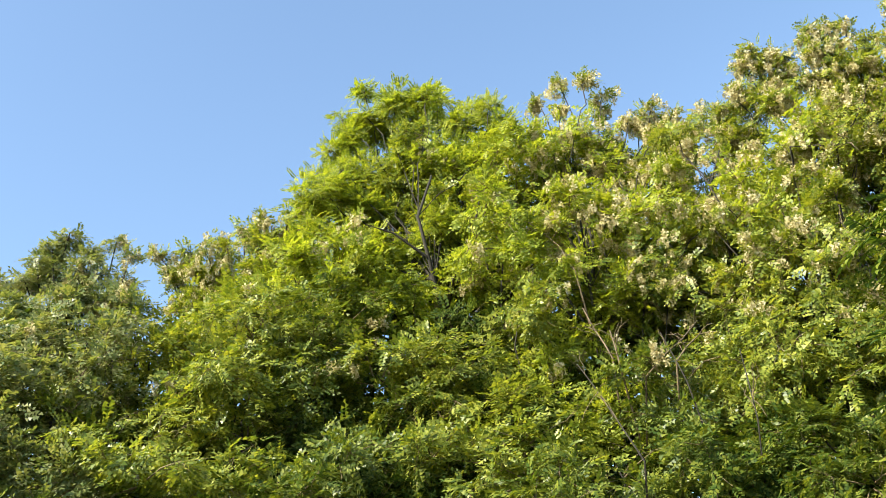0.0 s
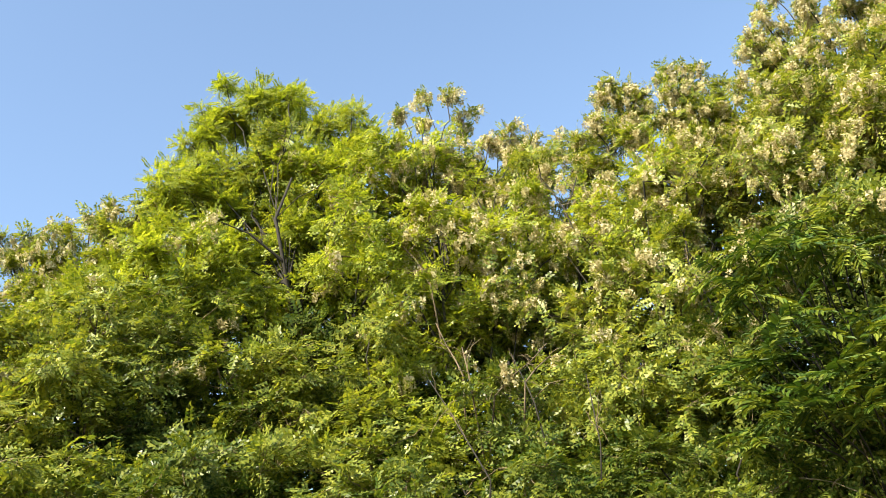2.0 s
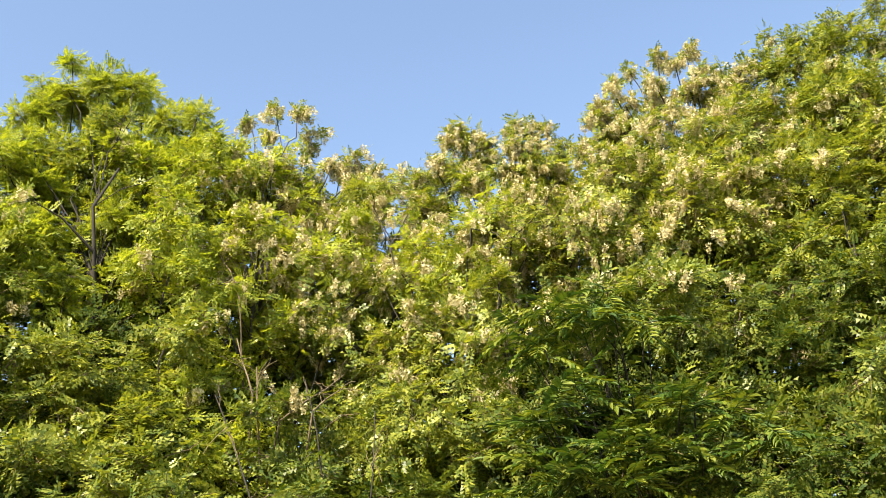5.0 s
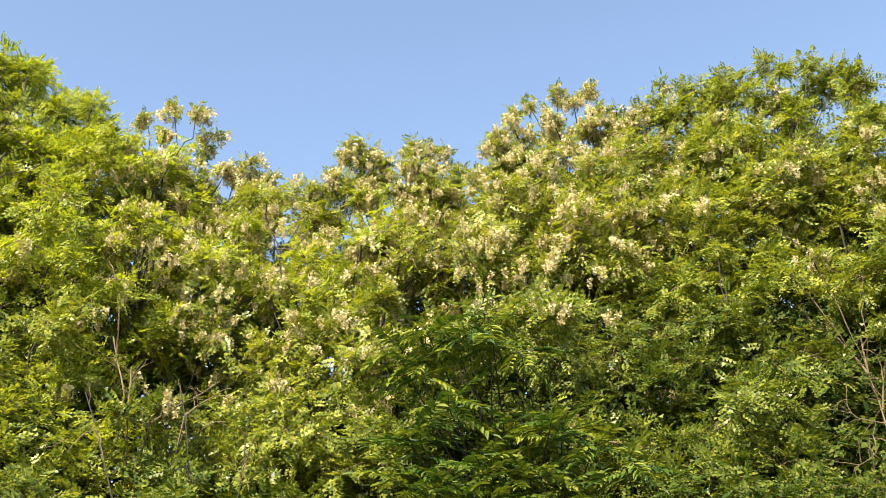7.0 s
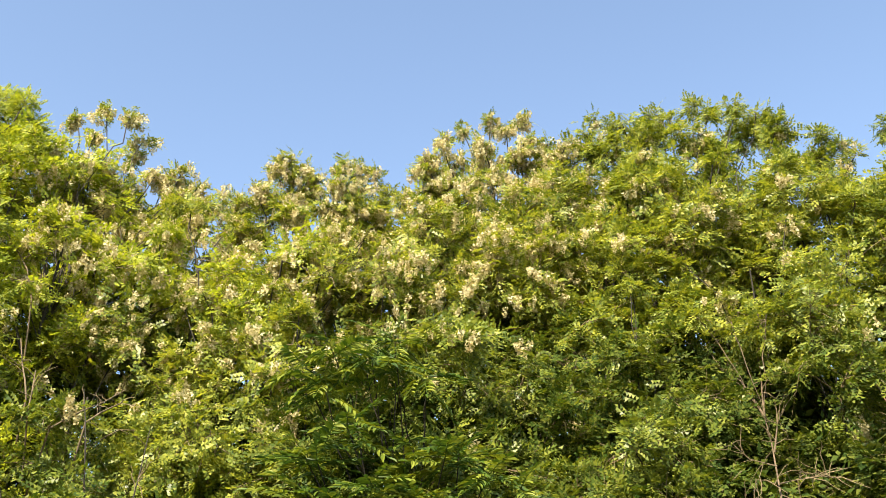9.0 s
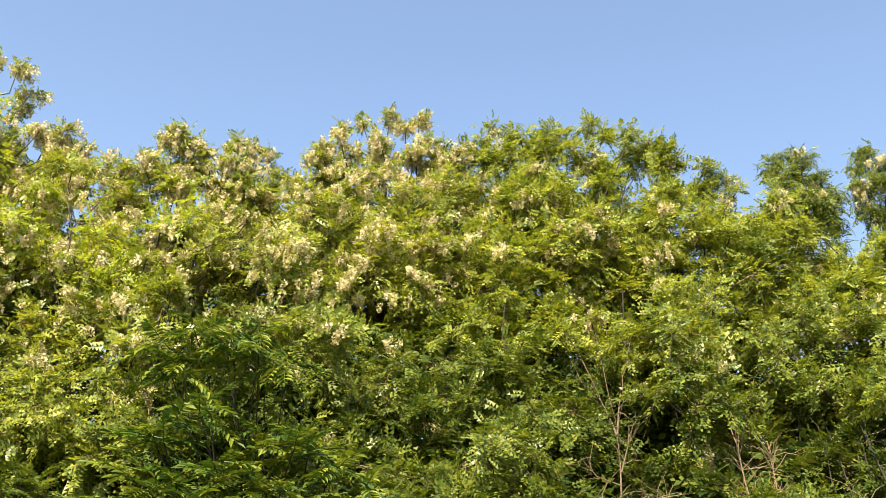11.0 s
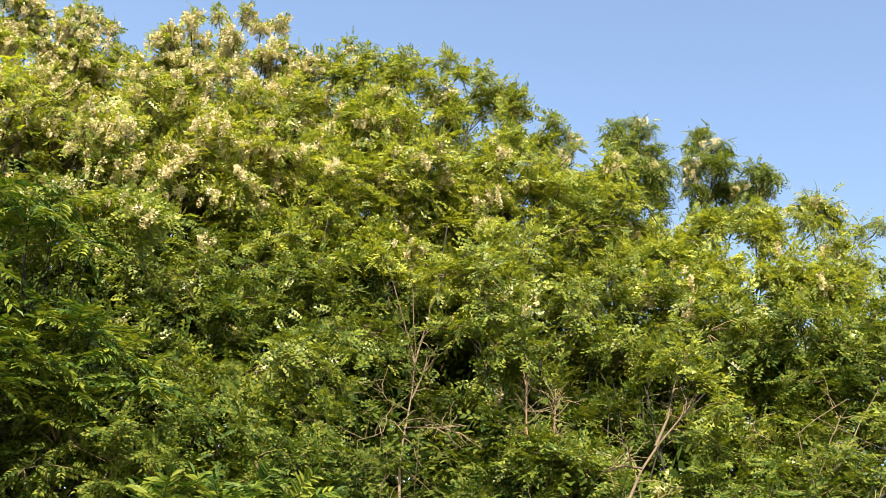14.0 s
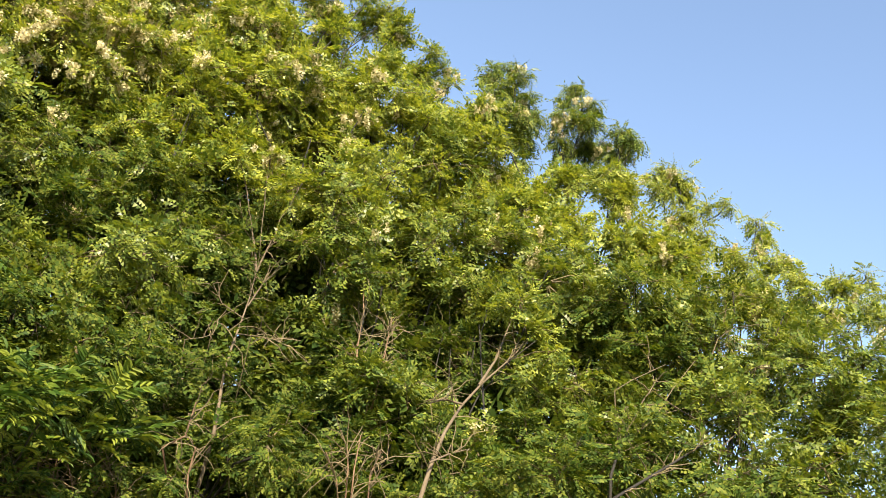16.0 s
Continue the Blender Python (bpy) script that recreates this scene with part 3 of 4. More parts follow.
tree("locust_tree", "locust tree with bare top shoots carrying cream blossom", (-0.78, 12.29), [
    (-1.98, 11.36, 9.04, 0.10), (-1.88, 11.31, 9.16, 0.08), (-1.81, 11.36, 8.82, 0.14), (-1.78, 11.50, 9.00, 0.13),
    (-1.66, 11.42, 9.47, 0.07), (-1.85, 11.46, 9.28, 0.07), (-1.50, 12.23, 10.22, 0.07), (-1.57, 11.90, 9.42, 0.18),
    (-1.14, 11.57, 9.46, 0.14), (-1.05, 11.75, 9.97, 0.07), (-0.87, 12.12, 10.04, 0.07), (-0.71, 12.29, 10.34, 0.07),
    (-0.61, 11.82, 9.70, 0.07), (-1.09, 11.96, 9.39, 0.21), (-1.31, 11.41, 8.87, 0.20), (-0.72, 11.84, 9.38, 0.21),
    (-0.31, 11.98, 9.69, 0.10), (-0.42, 12.01, 9.37, 0.18), (-1.59, 11.41, 8.75, 0.19), (-0.89, 11.61, 8.85, 0.24),
] + [
    (-0.44, 11.60, 8.79, 0.24), (-0.05, 11.65, 9.45, 0.10), (-0.19, 11.93, 9.28, 0.25), (0.07, 11.72, 8.78, 0.30),
    (-0.22, 11.58, 8.45, 0.29), (0.16, 11.56, 8.19, 0.27), (-0.72, 11.61, 8.46, 0.29), (-1.17, 11.20, 8.27, 0.28),
], LEAF_MID, 25, 2350, 0.8, trunk=0.03, petal=1.0, group="trees of the thicket")
tree("locust_tree", "round-headed green locust tree with a dark trunk", (1.66, 11.43), [
    (0.35, 12.01, 10.08, 0.07), (0.17, 11.77, 9.68, 0.09), (0.68, 11.66, 9.69, 0.18), (1.05, 12.13, 10.13, 0.17),
    (1.34, 12.14, 10.01, 0.18), (1.69, 11.96, 10.11, 0.15), (1.82, 11.96, 9.91, 0.15), (2.12, 11.58, 9.71, 0.16),
    (2.41, 11.79, 9.78, 0.16), (2.60, 11.42, 9.39, 0.16), (1.00, 11.86, 9.49, 0.33), (1.57, 11.68, 9.37, 0.32),
    (2.22, 12.02, 9.59, 0.32), (2.64, 11.58, 9.21, 0.25), (0.55, 11.64, 9.23, 0.29), (0.18, 11.68, 9.27, 0.25),
    (3.05, 11.48, 9.14, 0.16), (3.27, 11.56, 9.00, 0.13), (3.31, 11.12, 8.60, 0.07), (2.99, 11.62, 8.85, 0.25),
] + [
    (2.48, 11.24, 8.51, 0.26), (3.09, 11.47, 8.47, 0.21), (1.15, 11.82, 8.88, 0.35), (0.57, 11.95, 8.85, 0.35),
    (1.71, 11.94, 9.04, 0.25), (2.24, 11.09, 8.07, 0.23), (2.76, 11.29, 8.10, 0.26), (3.06, 10.83, 7.77, 0.22),
    (1.87, 11.74, 9.10, 0.25), (0.77, 11.57, 8.90, 0.27), (1.33, 11.44, 8.25, 0.27), (1.88, 11.29, 8.12, 0.20),
    (0.80, 11.12, 7.87, 0.28), (0.31, 11.50, 8.01, 0.29),
], LEAF_MID, 26, 2860, 0.04, trunk=0.034, limb=0.38,
     trunk_line=[(1.43, 11.05, 6.90), (1.44, 10.95, 7.58), (1.47, 10.70, 8.02), (1.59, 10.56, 8.30)], group="trees of the thicket")
tree("locust_sapling", "slim locust sapling with a drooping leafy top", (4.02, 10.71), [
    (4.11, 11.64, 9.51, 0.13), (3.86, 11.40, 9.22, 0.08), (4.18, 11.18, 9.18, 0.11), (4.03, 11.28, 8.93, 0.17),
    (4.46, 11.57, 9.11, 0.16), (4.00, 11.52, 8.77, 0.16), (4.12, 10.89, 8.39, 0.23), (4.41, 10.96, 8.55, 0.12),
    (4.12, 10.94, 8.05, 0.19), (4.49, 11.32, 8.41, 0.14), (4.32, 10.83, 7.78, 0.09),
], LEAF_FRESH, 27, 4000, 0.04, trunk=0.018, fork=0.7, templates=LEAVES_DROOP, droop=0.55, limb=0.5, group="trees of the thicket")
tree("locust_sapling", "slim locust sapling with a drooping leafy top", (4.72, 10.31), [
    (5.10, 11.38, 9.47, 0.12), (4.94, 11.41, 9.27, 0.10), (5.24, 11.19, 9.20, 0.13), (4.73, 10.74, 8.55, 0.16),
    (5.00, 10.64, 8.53, 0.18), (4.74, 10.82, 8.26, 0.12), (5.16, 11.05, 8.46, 0.21), (5.39, 11.06, 8.65, 0.13),
    (4.92, 10.72, 7.89, 0.16), (5.20, 10.78, 7.95, 0.16),
], LEAF_FRESH, 28, 4000, 0.04, trunk=0.018, fork=0.7, templates=LEAVES_DROOP, droop=0.55, limb=0.5, group="trees of the thicket")
tree("locust_sapling", "slim locust sapling with a drooping leafy top", (5.26, 10.27), [
    (5.38, 10.45, 8.48, 0.11), (5.59, 10.66, 8.53, 0.09), (5.46, 10.65, 8.33, 0.12), (5.30, 10.41, 7.91, 0.10),
    (5.56, 10.41, 8.46, 0.07), (5.32, 10.16, 7.67, 0.13),
], LEAF_FRESH, 29, 4000, 0.04, trunk=0.018, fork=0.7, templates=LEAVES_DROOP, droop=0.55, limb=0.5, group="trees of the thicket")
tree("locust_sapling", "slim locust sapling with a drooping leafy top", (6.18, 10.20), [
    (5.89, 10.14, 8.00, 0.12), (6.06, 10.13, 7.92, 0.14), (5.77, 9.95, 7.61, 0.11), (6.19, 10.16, 7.90, 0.09),
    (6.42, 10.07, 7.76, 0.07), (6.66, 9.99, 7.77, 0.07), (6.02, 9.79, 7.27, 0.19), (5.79, 9.55, 6.80, 0.21),
    (6.21, 9.66, 7.13, 0.11), (6.08, 9.63, 6.75, 0.21),
], LEAF_MID, 30, 4000, 0.08, trunk=0.018, fork=0.7, templates=LEAVES_DROOP, droop=0.55, limb=0.5, group="trees of the thicket")
tree("locust_sapling", "slim locust sapling with a drooping leafy top", (6.84, 9.45), [
    (6.58, 9.63, 6.95, 0.12), (6.38, 9.07, 6.62, 0.09), (6.85, 9.60, 7.48, 0.09), (6.77, 9.37, 7.17, 0.07),
    (6.43, 9.34, 6.54, 0.19), (6.44, 8.82, 6.30, 0.16),
], LEAF_MID, 31, 4000, 0.08, trunk=0.018, fork=0.7, templates=LEAVES_DROOP, droop=0.55, limb=0.5, group="trees of the thicket")
tree("locust_sapling", "slim locust sapling with a drooping leafy top", (7.33, 8.65), [
    (6.70, 9.01, 6.79, 0.10), (6.93, 9.10, 6.80, 0.09), (6.93, 8.83, 6.55, 0.13), (6.93, 8.66, 6.33, 0.09),
    (7.39, 8.79, 6.73, 0.07), (7.47, 8.80, 6.56, 0.13), (7.74, 8.77, 6.85, 0.07), (7.19, 8.60, 6.22, 0.16),
    (6.92, 8.88, 6.21, 0.23), (6.50, 8.85, 6.05, 0.22), (7.36, 8.21, 6.18, 0.16), (7.59, 8.34, 6.43, 0.07),
], LEAF_MID, 32, 4000, 0.08, trunk=0.018, fork=0.7, templates=LEAVES_DROOP, droop=0.55, limb=0.5, group="trees of the thicket")

# saplings that close the slope below the crest
tree("locust_sapling", "leafy green locust sapling just under the crest", (3.23, 10.89), [
    (2.68, 10.70, 7.72, 0.33), (3.19, 10.57, 7.67, 0.36), (3.61, 10.44, 7.51, 0.34), (3.06, 10.58, 7.20, 0.39),
], LEAF_MID, 40, 2690, 0.06, trunk=0.025, group="trees of the thicket")
tree("locust_sapling", "leafy green locust sapling just under the crest", (5.19, 10.09), [
    (4.38, 10.12, 7.02, 0.31), (5.14, 9.80, 7.18, 0.27), (5.67, 9.46, 6.55, 0.32), (5.28, 9.68, 6.65, 0.38), (4.70, 9.95, 6.64, 0.38),
], LEAF_MID, 41, 2690, 0.06, trunk=0.025, group="trees of the thicket")
tree("locust_sapling", "leafy green locust sapling just under the crest", (5.62, 9.89), [
    (3.66, 10.51, 8.04, 0.27), (5.12, 9.94, 7.45, 0.26), (4.66, 10.14, 7.34, 0.29), (6.33, 9.13, 6.17, 0.28), (6.83, 8.72, 5.86, 0.33),
], LEAF_MID, 42, 2690, 0.06, trunk=0.025, group="trees of the thicket")
tree("locust_sapling", "leafy green locust sapling just under the crest", (3.85, 11.39), [
    (3.47, 11.49, 8.34, 0.15), (3.75, 11.46, 8.44, 0.15), (3.24, 11.23, 7.92, 0.16), (3.45, 10.93, 7.78, 0.22),
    (3.90, 11.42, 8.12, 0.19), (3.39, 10.93, 7.44, 0.22), (3.69, 10.77, 7.42, 0.22), (4.16, 11.06, 7.58, 0.21),
], LEAF_MID, 47, 2690, 0.08, trunk=0.025, group="trees of the thicket")

tree("locust_sapling", "leafy green locust sapling on the slope", (1.71, 10.91), [
    (1.20, 10.81, 7.37, 0.29), (1.59, 10.85, 7.33, 0.29), (1.99, 10.82, 7.47, 0.28), (2.37, 10.79, 7.35, 0.28),
    (1.42, 10.71, 6.90, 0.28), (1.96, 10.76, 6.94, 0.29), (0.95, 10.84, 7.15, 0.25),
], LEAF_MID, 48, 2440, 0.12, trunk=0.025, limb=0.4, group="trees of the thicket")
tree("honey_locust_tree", "young yellow-green feathery tree below the tall one", (-7.13, 8.36), [
    (-7.53, 8.25, 7.22, 0.29), (-7.28, 8.58, 7.15, 0.24), (-6.99, 8.84, 7.47, 0.27), (-7.55, 8.04, 6.62, 0.28),
    (-6.75, 9.24, 7.58, 0.27), (-7.01, 7.98, 6.43, 0.24),
], LEAF_YELLOW, 49, 3600, 0, templates=LEAVES_FINE, trunk=0.025, limb=0.4, group="trees of the thicket")
tree("locust_sapling", "leafy green locust sapling on the slope", (0.83, 10.85), [
    (0.86, 11.31, 8.80, 0.25), (0.58, 11.22, 8.54, 0.24), (1.16, 11.16, 8.53, 0.24),
], LEAF_MID, 52, 2440, 0.15, trunk=0.022, limb=0.4, group="trees of the thicket")
tree("locust_sapling", "leafy green locust sapling just under the crest", (4.05, 10.65), [
    (3.08, 10.50, 6.73, 0.30), (3.44, 10.67, 7.09, 0.28), (3.82, 10.65, 7.29, 0.27), (4.17, 10.52, 7.25, 0.28), (3.25, 10.10, 6.36, 0.30), (3.64, 10.12, 6.61, 0.31), (4.00, 10.00, 6.62, 0.30), (4.48, 10.41, 7.25, 0.26),
], LEAF_MID, 53, 2500, 0.06, trunk=0.022, limb=0.4, group="trees of the thicket")
tree("locust_sapling", "leafy green locust sapling on the slope", (5.05, 9.45), [
    (4.61, 9.36, 5.51, 0.27), (4.92, 9.33, 5.68, 0.28), (4.67, 8.97, 5.13, 0.29), (5.03, 8.95, 5.33, 0.28), (4.70, 8.57, 4.76, 0.27), (5.00, 8.52, 4.88, 0.27), (5.41, 9.09, 5.69, 0.26),
], LEAF_MID, 54, 1900, 0.03, trunk=0.022, limb=0.4, group="trees of the thicket")
tree("locust_sapling", "leafy green locust sapling on the slope", (-0.61, 11.23), [
    (-0.22, 12.02, 8.02, 0.31), (-0.57, 12.00, 7.92, 0.31), (0.03, 11.73, 7.65, 0.27),
], LEAF_MID, 50, 2440, 0.15, trunk=0.025, limb=0.4, group="trees of the thicket")
tree("locust_sapling", "leafy green locust sapling on the slope", (-4.62, 10.51), [
    (-4.73, 10.67, 6.98, 0.28), (-4.84, 10.10, 6.68, 0.24), (-4.29, 10.45, 6.94, 0.25), (-4.23, 10.09, 6.30, 0.24),
    (-4.92, 10.78, 7.52, 0.27), (-4.23, 10.71, 7.49, 0.26),
], LEAF_MID, 51, 2440, 0.2, trunk=0.025, limb=0.4, group="trees of the thicket")

# young trees whose blossom hangs out over the slope
tree("locust_tree", "young locust tree with bunches of cream blossom", (-3.55, 9.64), [
    (-2.80, 8.96, 4.86, 0.10), (-4.05, 9.48, 6.31, 0.08), (-3.27, 9.47, 5.81, 0.10), (-3.52, 9.15, 5.44, 0.07),
], LEAF_MID, 120, 1800, 0.9, trunk=0.02, limb=0.4, bunch=(1, 4), bare=True, group="trees of the thicket")
tree("locust_tree", "young locust tree with bunches of cream blossom", (-3.35, 10.13), [
    (-2.62, 10.20, 6.87, 0.07), (-3.67, 9.43, 5.96, 0.07), (-2.20, 10.42, 7.16, 0.08), (-4.37, 8.93, 5.63, 0.07),
], LEAF_MID, 121, 1800, 0.9, trunk=0.02, limb=0.4, bunch=(1, 4), bare=True, group="trees of the thicket")
tree("locust_tree", "young locust tree with bunches of cream blossom", (-2.02, 10.65), [
    (-2.15, 10.09, 7.03, 0.12), (-1.72, 10.46, 7.73, 0.10), (-1.30, 10.23, 6.97, 0.07), (-2.60, 10.16, 7.47, 0.08),
], LEAF_MID, 122, 1800, 0.9, trunk=0.02, limb=0.4, bunch=(1, 4), bare=True, group="trees of the thicket")
tree("locust_tree", "young locust tree with bunches of cream blossom", (-3.36, 9.75), [
    (-3.16, 9.16, 5.83, 0.10), (-3.79, 9.23, 6.38, 0.10), (-3.16, 9.58, 6.57, 0.07), (-2.80, 9.52, 6.24, 0.07),
], LEAF_MID, 123, 1800, 0.9, trunk=0.02, limb=0.4, bunch=(1, 4), bare=True, group="trees of the thicket")
tree("locust_tree", "young locust tree with bunches of cream blossom", (1.82, 10.49), [
    (2.40, 9.55, 5.87, 0.08), (1.39, 9.95, 6.27, 0.07), (0.96, 10.52, 7.46, 0.08), (2.24, 10.32, 7.38, 0.07),
], LEAF_MID, 124, 1800, 0.9, trunk=0.02, limb=0.4, bunch=(1, 4), bare=True, group="trees of the thicket")
tree("locust_tree", "young locust tree with bunches of cream blossom", (2.76, 9.47), [
    (3.40, 7.77, 3.61, 0.07), (2.53, 9.90, 6.08, 0.07), (2.04, 9.66, 5.51, 0.07),
], LEAF_MID, 125, 1800, 0.9, trunk=0.02, limb=0.4, bunch=(1, 4), bare=True, group="trees of the thicket")
tree("locust_tree", "young locust tree with bunches of cream blossom", (-5.05, 9.38), [
    (-4.11, 9.61, 6.57, 0.09), (-5.90, 8.64, 6.37, 0.07), (-5.74, 8.59, 6.12, 0.07), (-3.67, 9.24, 5.64, 0.07),
], LEAF_MID, 126, 1800, 0.9, trunk=0.02, limb=0.4, bunch=(1, 4), bare=True, group="trees of the thicket")
tree("locust_tree", "young locust tree with bunches of cream blossom", (-6.03, 9.54), [
    (-5.69, 9.18, 7.18, 0.08), (-5.26, 9.35, 7.07, 0.08), (-6.46, 8.98, 7.78, 0.07),
], LEAF_MID, 127, 1800, 0.9, trunk=0.02, limb=0.4, bunch=(1, 4), bare=True, group="trees of the thicket")
tree("locust_tree", "young locust tree with bunches of cream blossom", (-3.00, 10.09), [
    (-2.87, 9.01, 4.94, 0.09), (-3.37, 9.57, 6.04, 0.08), (-2.41, 10.51, 7.63, 0.08),
], LEAF_MID, 128, 1800, 0.9, trunk=0.02, limb=0.4, bunch=(1, 4), bare=True, group="trees of the thicket")

# slim dark stems in front of the leaves
tree("locust_sapling", "slim dark locust stem with a small leafy top", (2.57, 8.93), [(2.53, 9.66, 5.89, 0.24)], LEAF_MID, 143, 2180, bark=BARK_DARK, trunk=0.013,
     trunk_line=[(2.50, 8.67, 4.31), (2.56, 9.25, 5.08), (2.53, 9.66, 5.69)], limb=0.4, category="sapling", group="saplings on the bank")
tree("locust_sapling", "slim dark locust stem with a small leafy top", (3.61, 8.25), [(3.60, 9.01, 5.25, 0.24)], LEAF_MID, 144, 2180, bark=BARK_DARK, trunk=0.015,
     trunk_line=[(3.50, 8.01, 3.84), (3.57, 8.58, 4.48), (3.60, 9.01, 5.05)], limb=0.4, category="sapling", group="saplings on the bank")
tree("locust_sapling", "slim dark locust stem with a small leafy top", (0.50, 10.01), [(0.54, 10.29, 6.86, 0.24)], LEAF_MID, 145, 2180, bark=BARK_DARK, trunk=0.017,
     trunk_line=[(0.49, 9.72, 5.59), (0.54, 9.99, 6.07), (0.54, 10.29, 6.66)], limb=0.4, category="sapling", group="saplings on the bank")
tree("locust_sapling", "slim dark locust stem with a small leafy top", (-2.80, 9.46), [(-3.10, 9.54, 6.11, 0.24)], LEAF_MID, 146, 2180, bark=BARK_DARK, trunk=0.013,
     trunk_line=[(-2.72, 9.19, 5.21), (-2.90, 9.41, 5.61), (-3.10, 9.54, 5.91)], limb=0.4, category="sapling", group="saplings on the bank")
tree("locust_sapling", "slim dark locust stem with a small leafy top", (-4.19, 10.10), [(-4.36, 9.99, 7.87, 0.24)], LEAF_MID, 147, 2180, bark=BARK_DARK, trunk=0.015,
     trunk_line=[(-4.06, 9.81, 6.99), (-4.22, 9.96, 7.47), (-4.36, 9.99, 7.67)], limb=0.4, category="sapling", group="saplings on the bank")
tree("locust_sapling", "slim dark locust stem with a small leafy top", (-2.64, 9.30), [(-2.79, 9.34, 6.04, 0.24)], LEAF_MID, 148, 2180, bark=BARK_DARK, trunk=0.017,
     trunk_line=[(-2.56, 9.03, 5.25), (-2.69, 9.23, 5.62), (-2.79, 9.34, 5.84)], limb=0.4, category="sapling", group="saplings on the bank")
tree("locust_sapling", "leafy green locust sapling just under the crest", (5.97, 9.46), [(5.68, 9.01, 5.78, 0.33), (5.70, 8.55, 5.19, 0.33), (5.70, 9.41, 6.43, 0.28)], LEAF_MID, 44, 2690, 0.03, trunk=0.025, group="trees of the thicket")
tree("locust_tree", "locust tree with green leaves under the blossoming crest", (-1.41, 12.04), [(-1.34, 11.46, 8.03, 0.42), (-0.78, 11.49, 8.07, 0.42), (-1.82, 11.38, 8.07, 0.42), (-1.10, 11.68, 7.68, 0.42)], LEAF_MID, 46, 2690, 0.25, trunk=0.03, group="trees of the thicket")

# ---------------------------------------------------------------- bare stems in front
tree("locust_tree", "pale forked young locust tree with thin bare lower stems", (1.52, 8.30), [
    (1.09, 9.53, 5.89, 0.20), (1.72, 9.44, 5.83, 0.20), (1.39, 9.46, 5.79, 0.16),
], LEAF_MID, 61, 1800, 0.0, limb=0.16, bark=BARK_PALE, trunk=0.018, trunk_line=[(1.48, 8.05, 3.16), (1.46, 8.32, 3.47), (1.46, 8.59, 3.77), (1.49, 8.78, 4.03), (1.52, 8.98, 4.29), (1.54, 9.11, 4.47), (1.55, 9.26, 4.71), (1.55, 9.36, 4.85)], fork=0.95, twiggy=70, group="trees of the thicket",
     stems=[([(1.55, 9.36, 4.85), (1.52, 9.58, 5.09), (1.45, 9.84, 5.40), (1.33, 10.04, 5.58), (1.16, 10.40, 6.16)], 0.013), ([(1.55, 9.36, 4.85), (1.60, 9.62, 5.14), (1.67, 9.93, 5.48), (1.72, 10.27, 5.95)], 0.012),
            ([(1.54, 9.07, 4.43), (1.62, 9.21, 4.71), (1.68, 9.28, 4.85)], 0.009), ([(1.51, 8.86, 4.25), (1.31, 8.93, 4.34), (1.18, 9.05, 4.54)], 0.006), ([(1.49, 8.74, 4.07), (1.68, 8.75, 4.11), (1.89, 8.74, 4.13)], 0.006)])
tree("locust_tree", "leaning pale-barked young locust tree at the foot of the bank", (2.75, 6.92), [
    (3.67, 8.18, 4.88, 0.22), (3.80, 7.97, 4.66, 0.20), (3.85, 7.76, 4.42, 0.16),
], LEAF_MID, 62, 1850, 0.0, limb=0.16, bark=BARK_PALE, trunk=0.020, trunk_line=[(2.74, 6.84, 2.88), (2.79, 6.90, 3.10), (2.93, 7.22, 3.39), (3.14, 7.57, 3.75), (3.37, 7.83, 4.07), (3.66, 8.08, 4.43), (3.83, 8.25, 4.67)], fork=0.9, twiggy=60, group="trees of the thicket",
     stems=[([(3.40, 8.02, 4.08), (3.62, 8.35, 4.46), (3.76, 8.64, 4.79), (3.89, 8.89, 5.08)], 0.014), ([(2.76, 6.86, 3.09), (2.90, 6.93, 3.20), (3.07, 7.00, 3.30)], 0.008), ([(3.09, 7.42, 3.71), (2.97, 7.47, 3.72), (2.83, 7.42, 3.63)], 0.010)])
for k, (fx, fy, lean) in enumerate([(2.60, 8.38, 0.06), (2.48, 8.42, -0.06), (2.74, 8.34, -0.20)]):
    z = float(ground_height(np.array(fx), np.array(fy)))
    tree("locust_sapling", "thin reddish-brown sapling stem with few leaves", (fx, fy), [(fx + lean, fy - 0.15, z + 1.25, 0.26)], LEAF_FRESH, 64 + k, 1500,
         bark=TWIG, trunk=0.020, fork=0.8, group="saplings on the bank", category="sapling")


# dry and bare stems low on the bank
bare_stems("dry brown stems bare of leaves low on the bank", BARK_RED, [
    [(2.41, 7.20, 2.64), (2.35, 7.16, 2.97), (2.37, 7.30, 3.23)],
    [(2.38, 7.21, 2.63), (2.31, 7.17, 2.96), (2.27, 7.23, 3.15)],
    [(2.35, 7.22, 2.63), (2.26, 7.20, 2.87), (2.14, 7.20, 3.03)],
    [(2.52, 7.17, 2.67), (2.46, 7.13, 2.96), (2.51, 7.17, 3.15)],
], 0.009, 60, 600)
bare_stems("slim dark stem among dry twigs on the bank", BARK_RED, [
    [(2.41, 8.12, 3.84), (2.44, 8.46, 4.22), (2.48, 8.78, 4.63), (2.45, 9.33, 5.42)],
    [(2.59, 8.08, 3.84), (2.66, 8.36, 4.17), (2.73, 8.74, 4.65)],
], 0.010, 80, 601)
bare_stems("old bare branches lying through the leaves", BARK_DARK, [
    [(3.98, 6.54, 3.16), (4.17, 6.62, 3.31), (4.49, 6.74, 3.57), (4.81, 6.84, 3.84)],
    [(4.04, 6.75, 3.36), (4.20, 6.99, 3.65), (4.31, 7.10, 3.80)],
], 0.017, 24, 602)
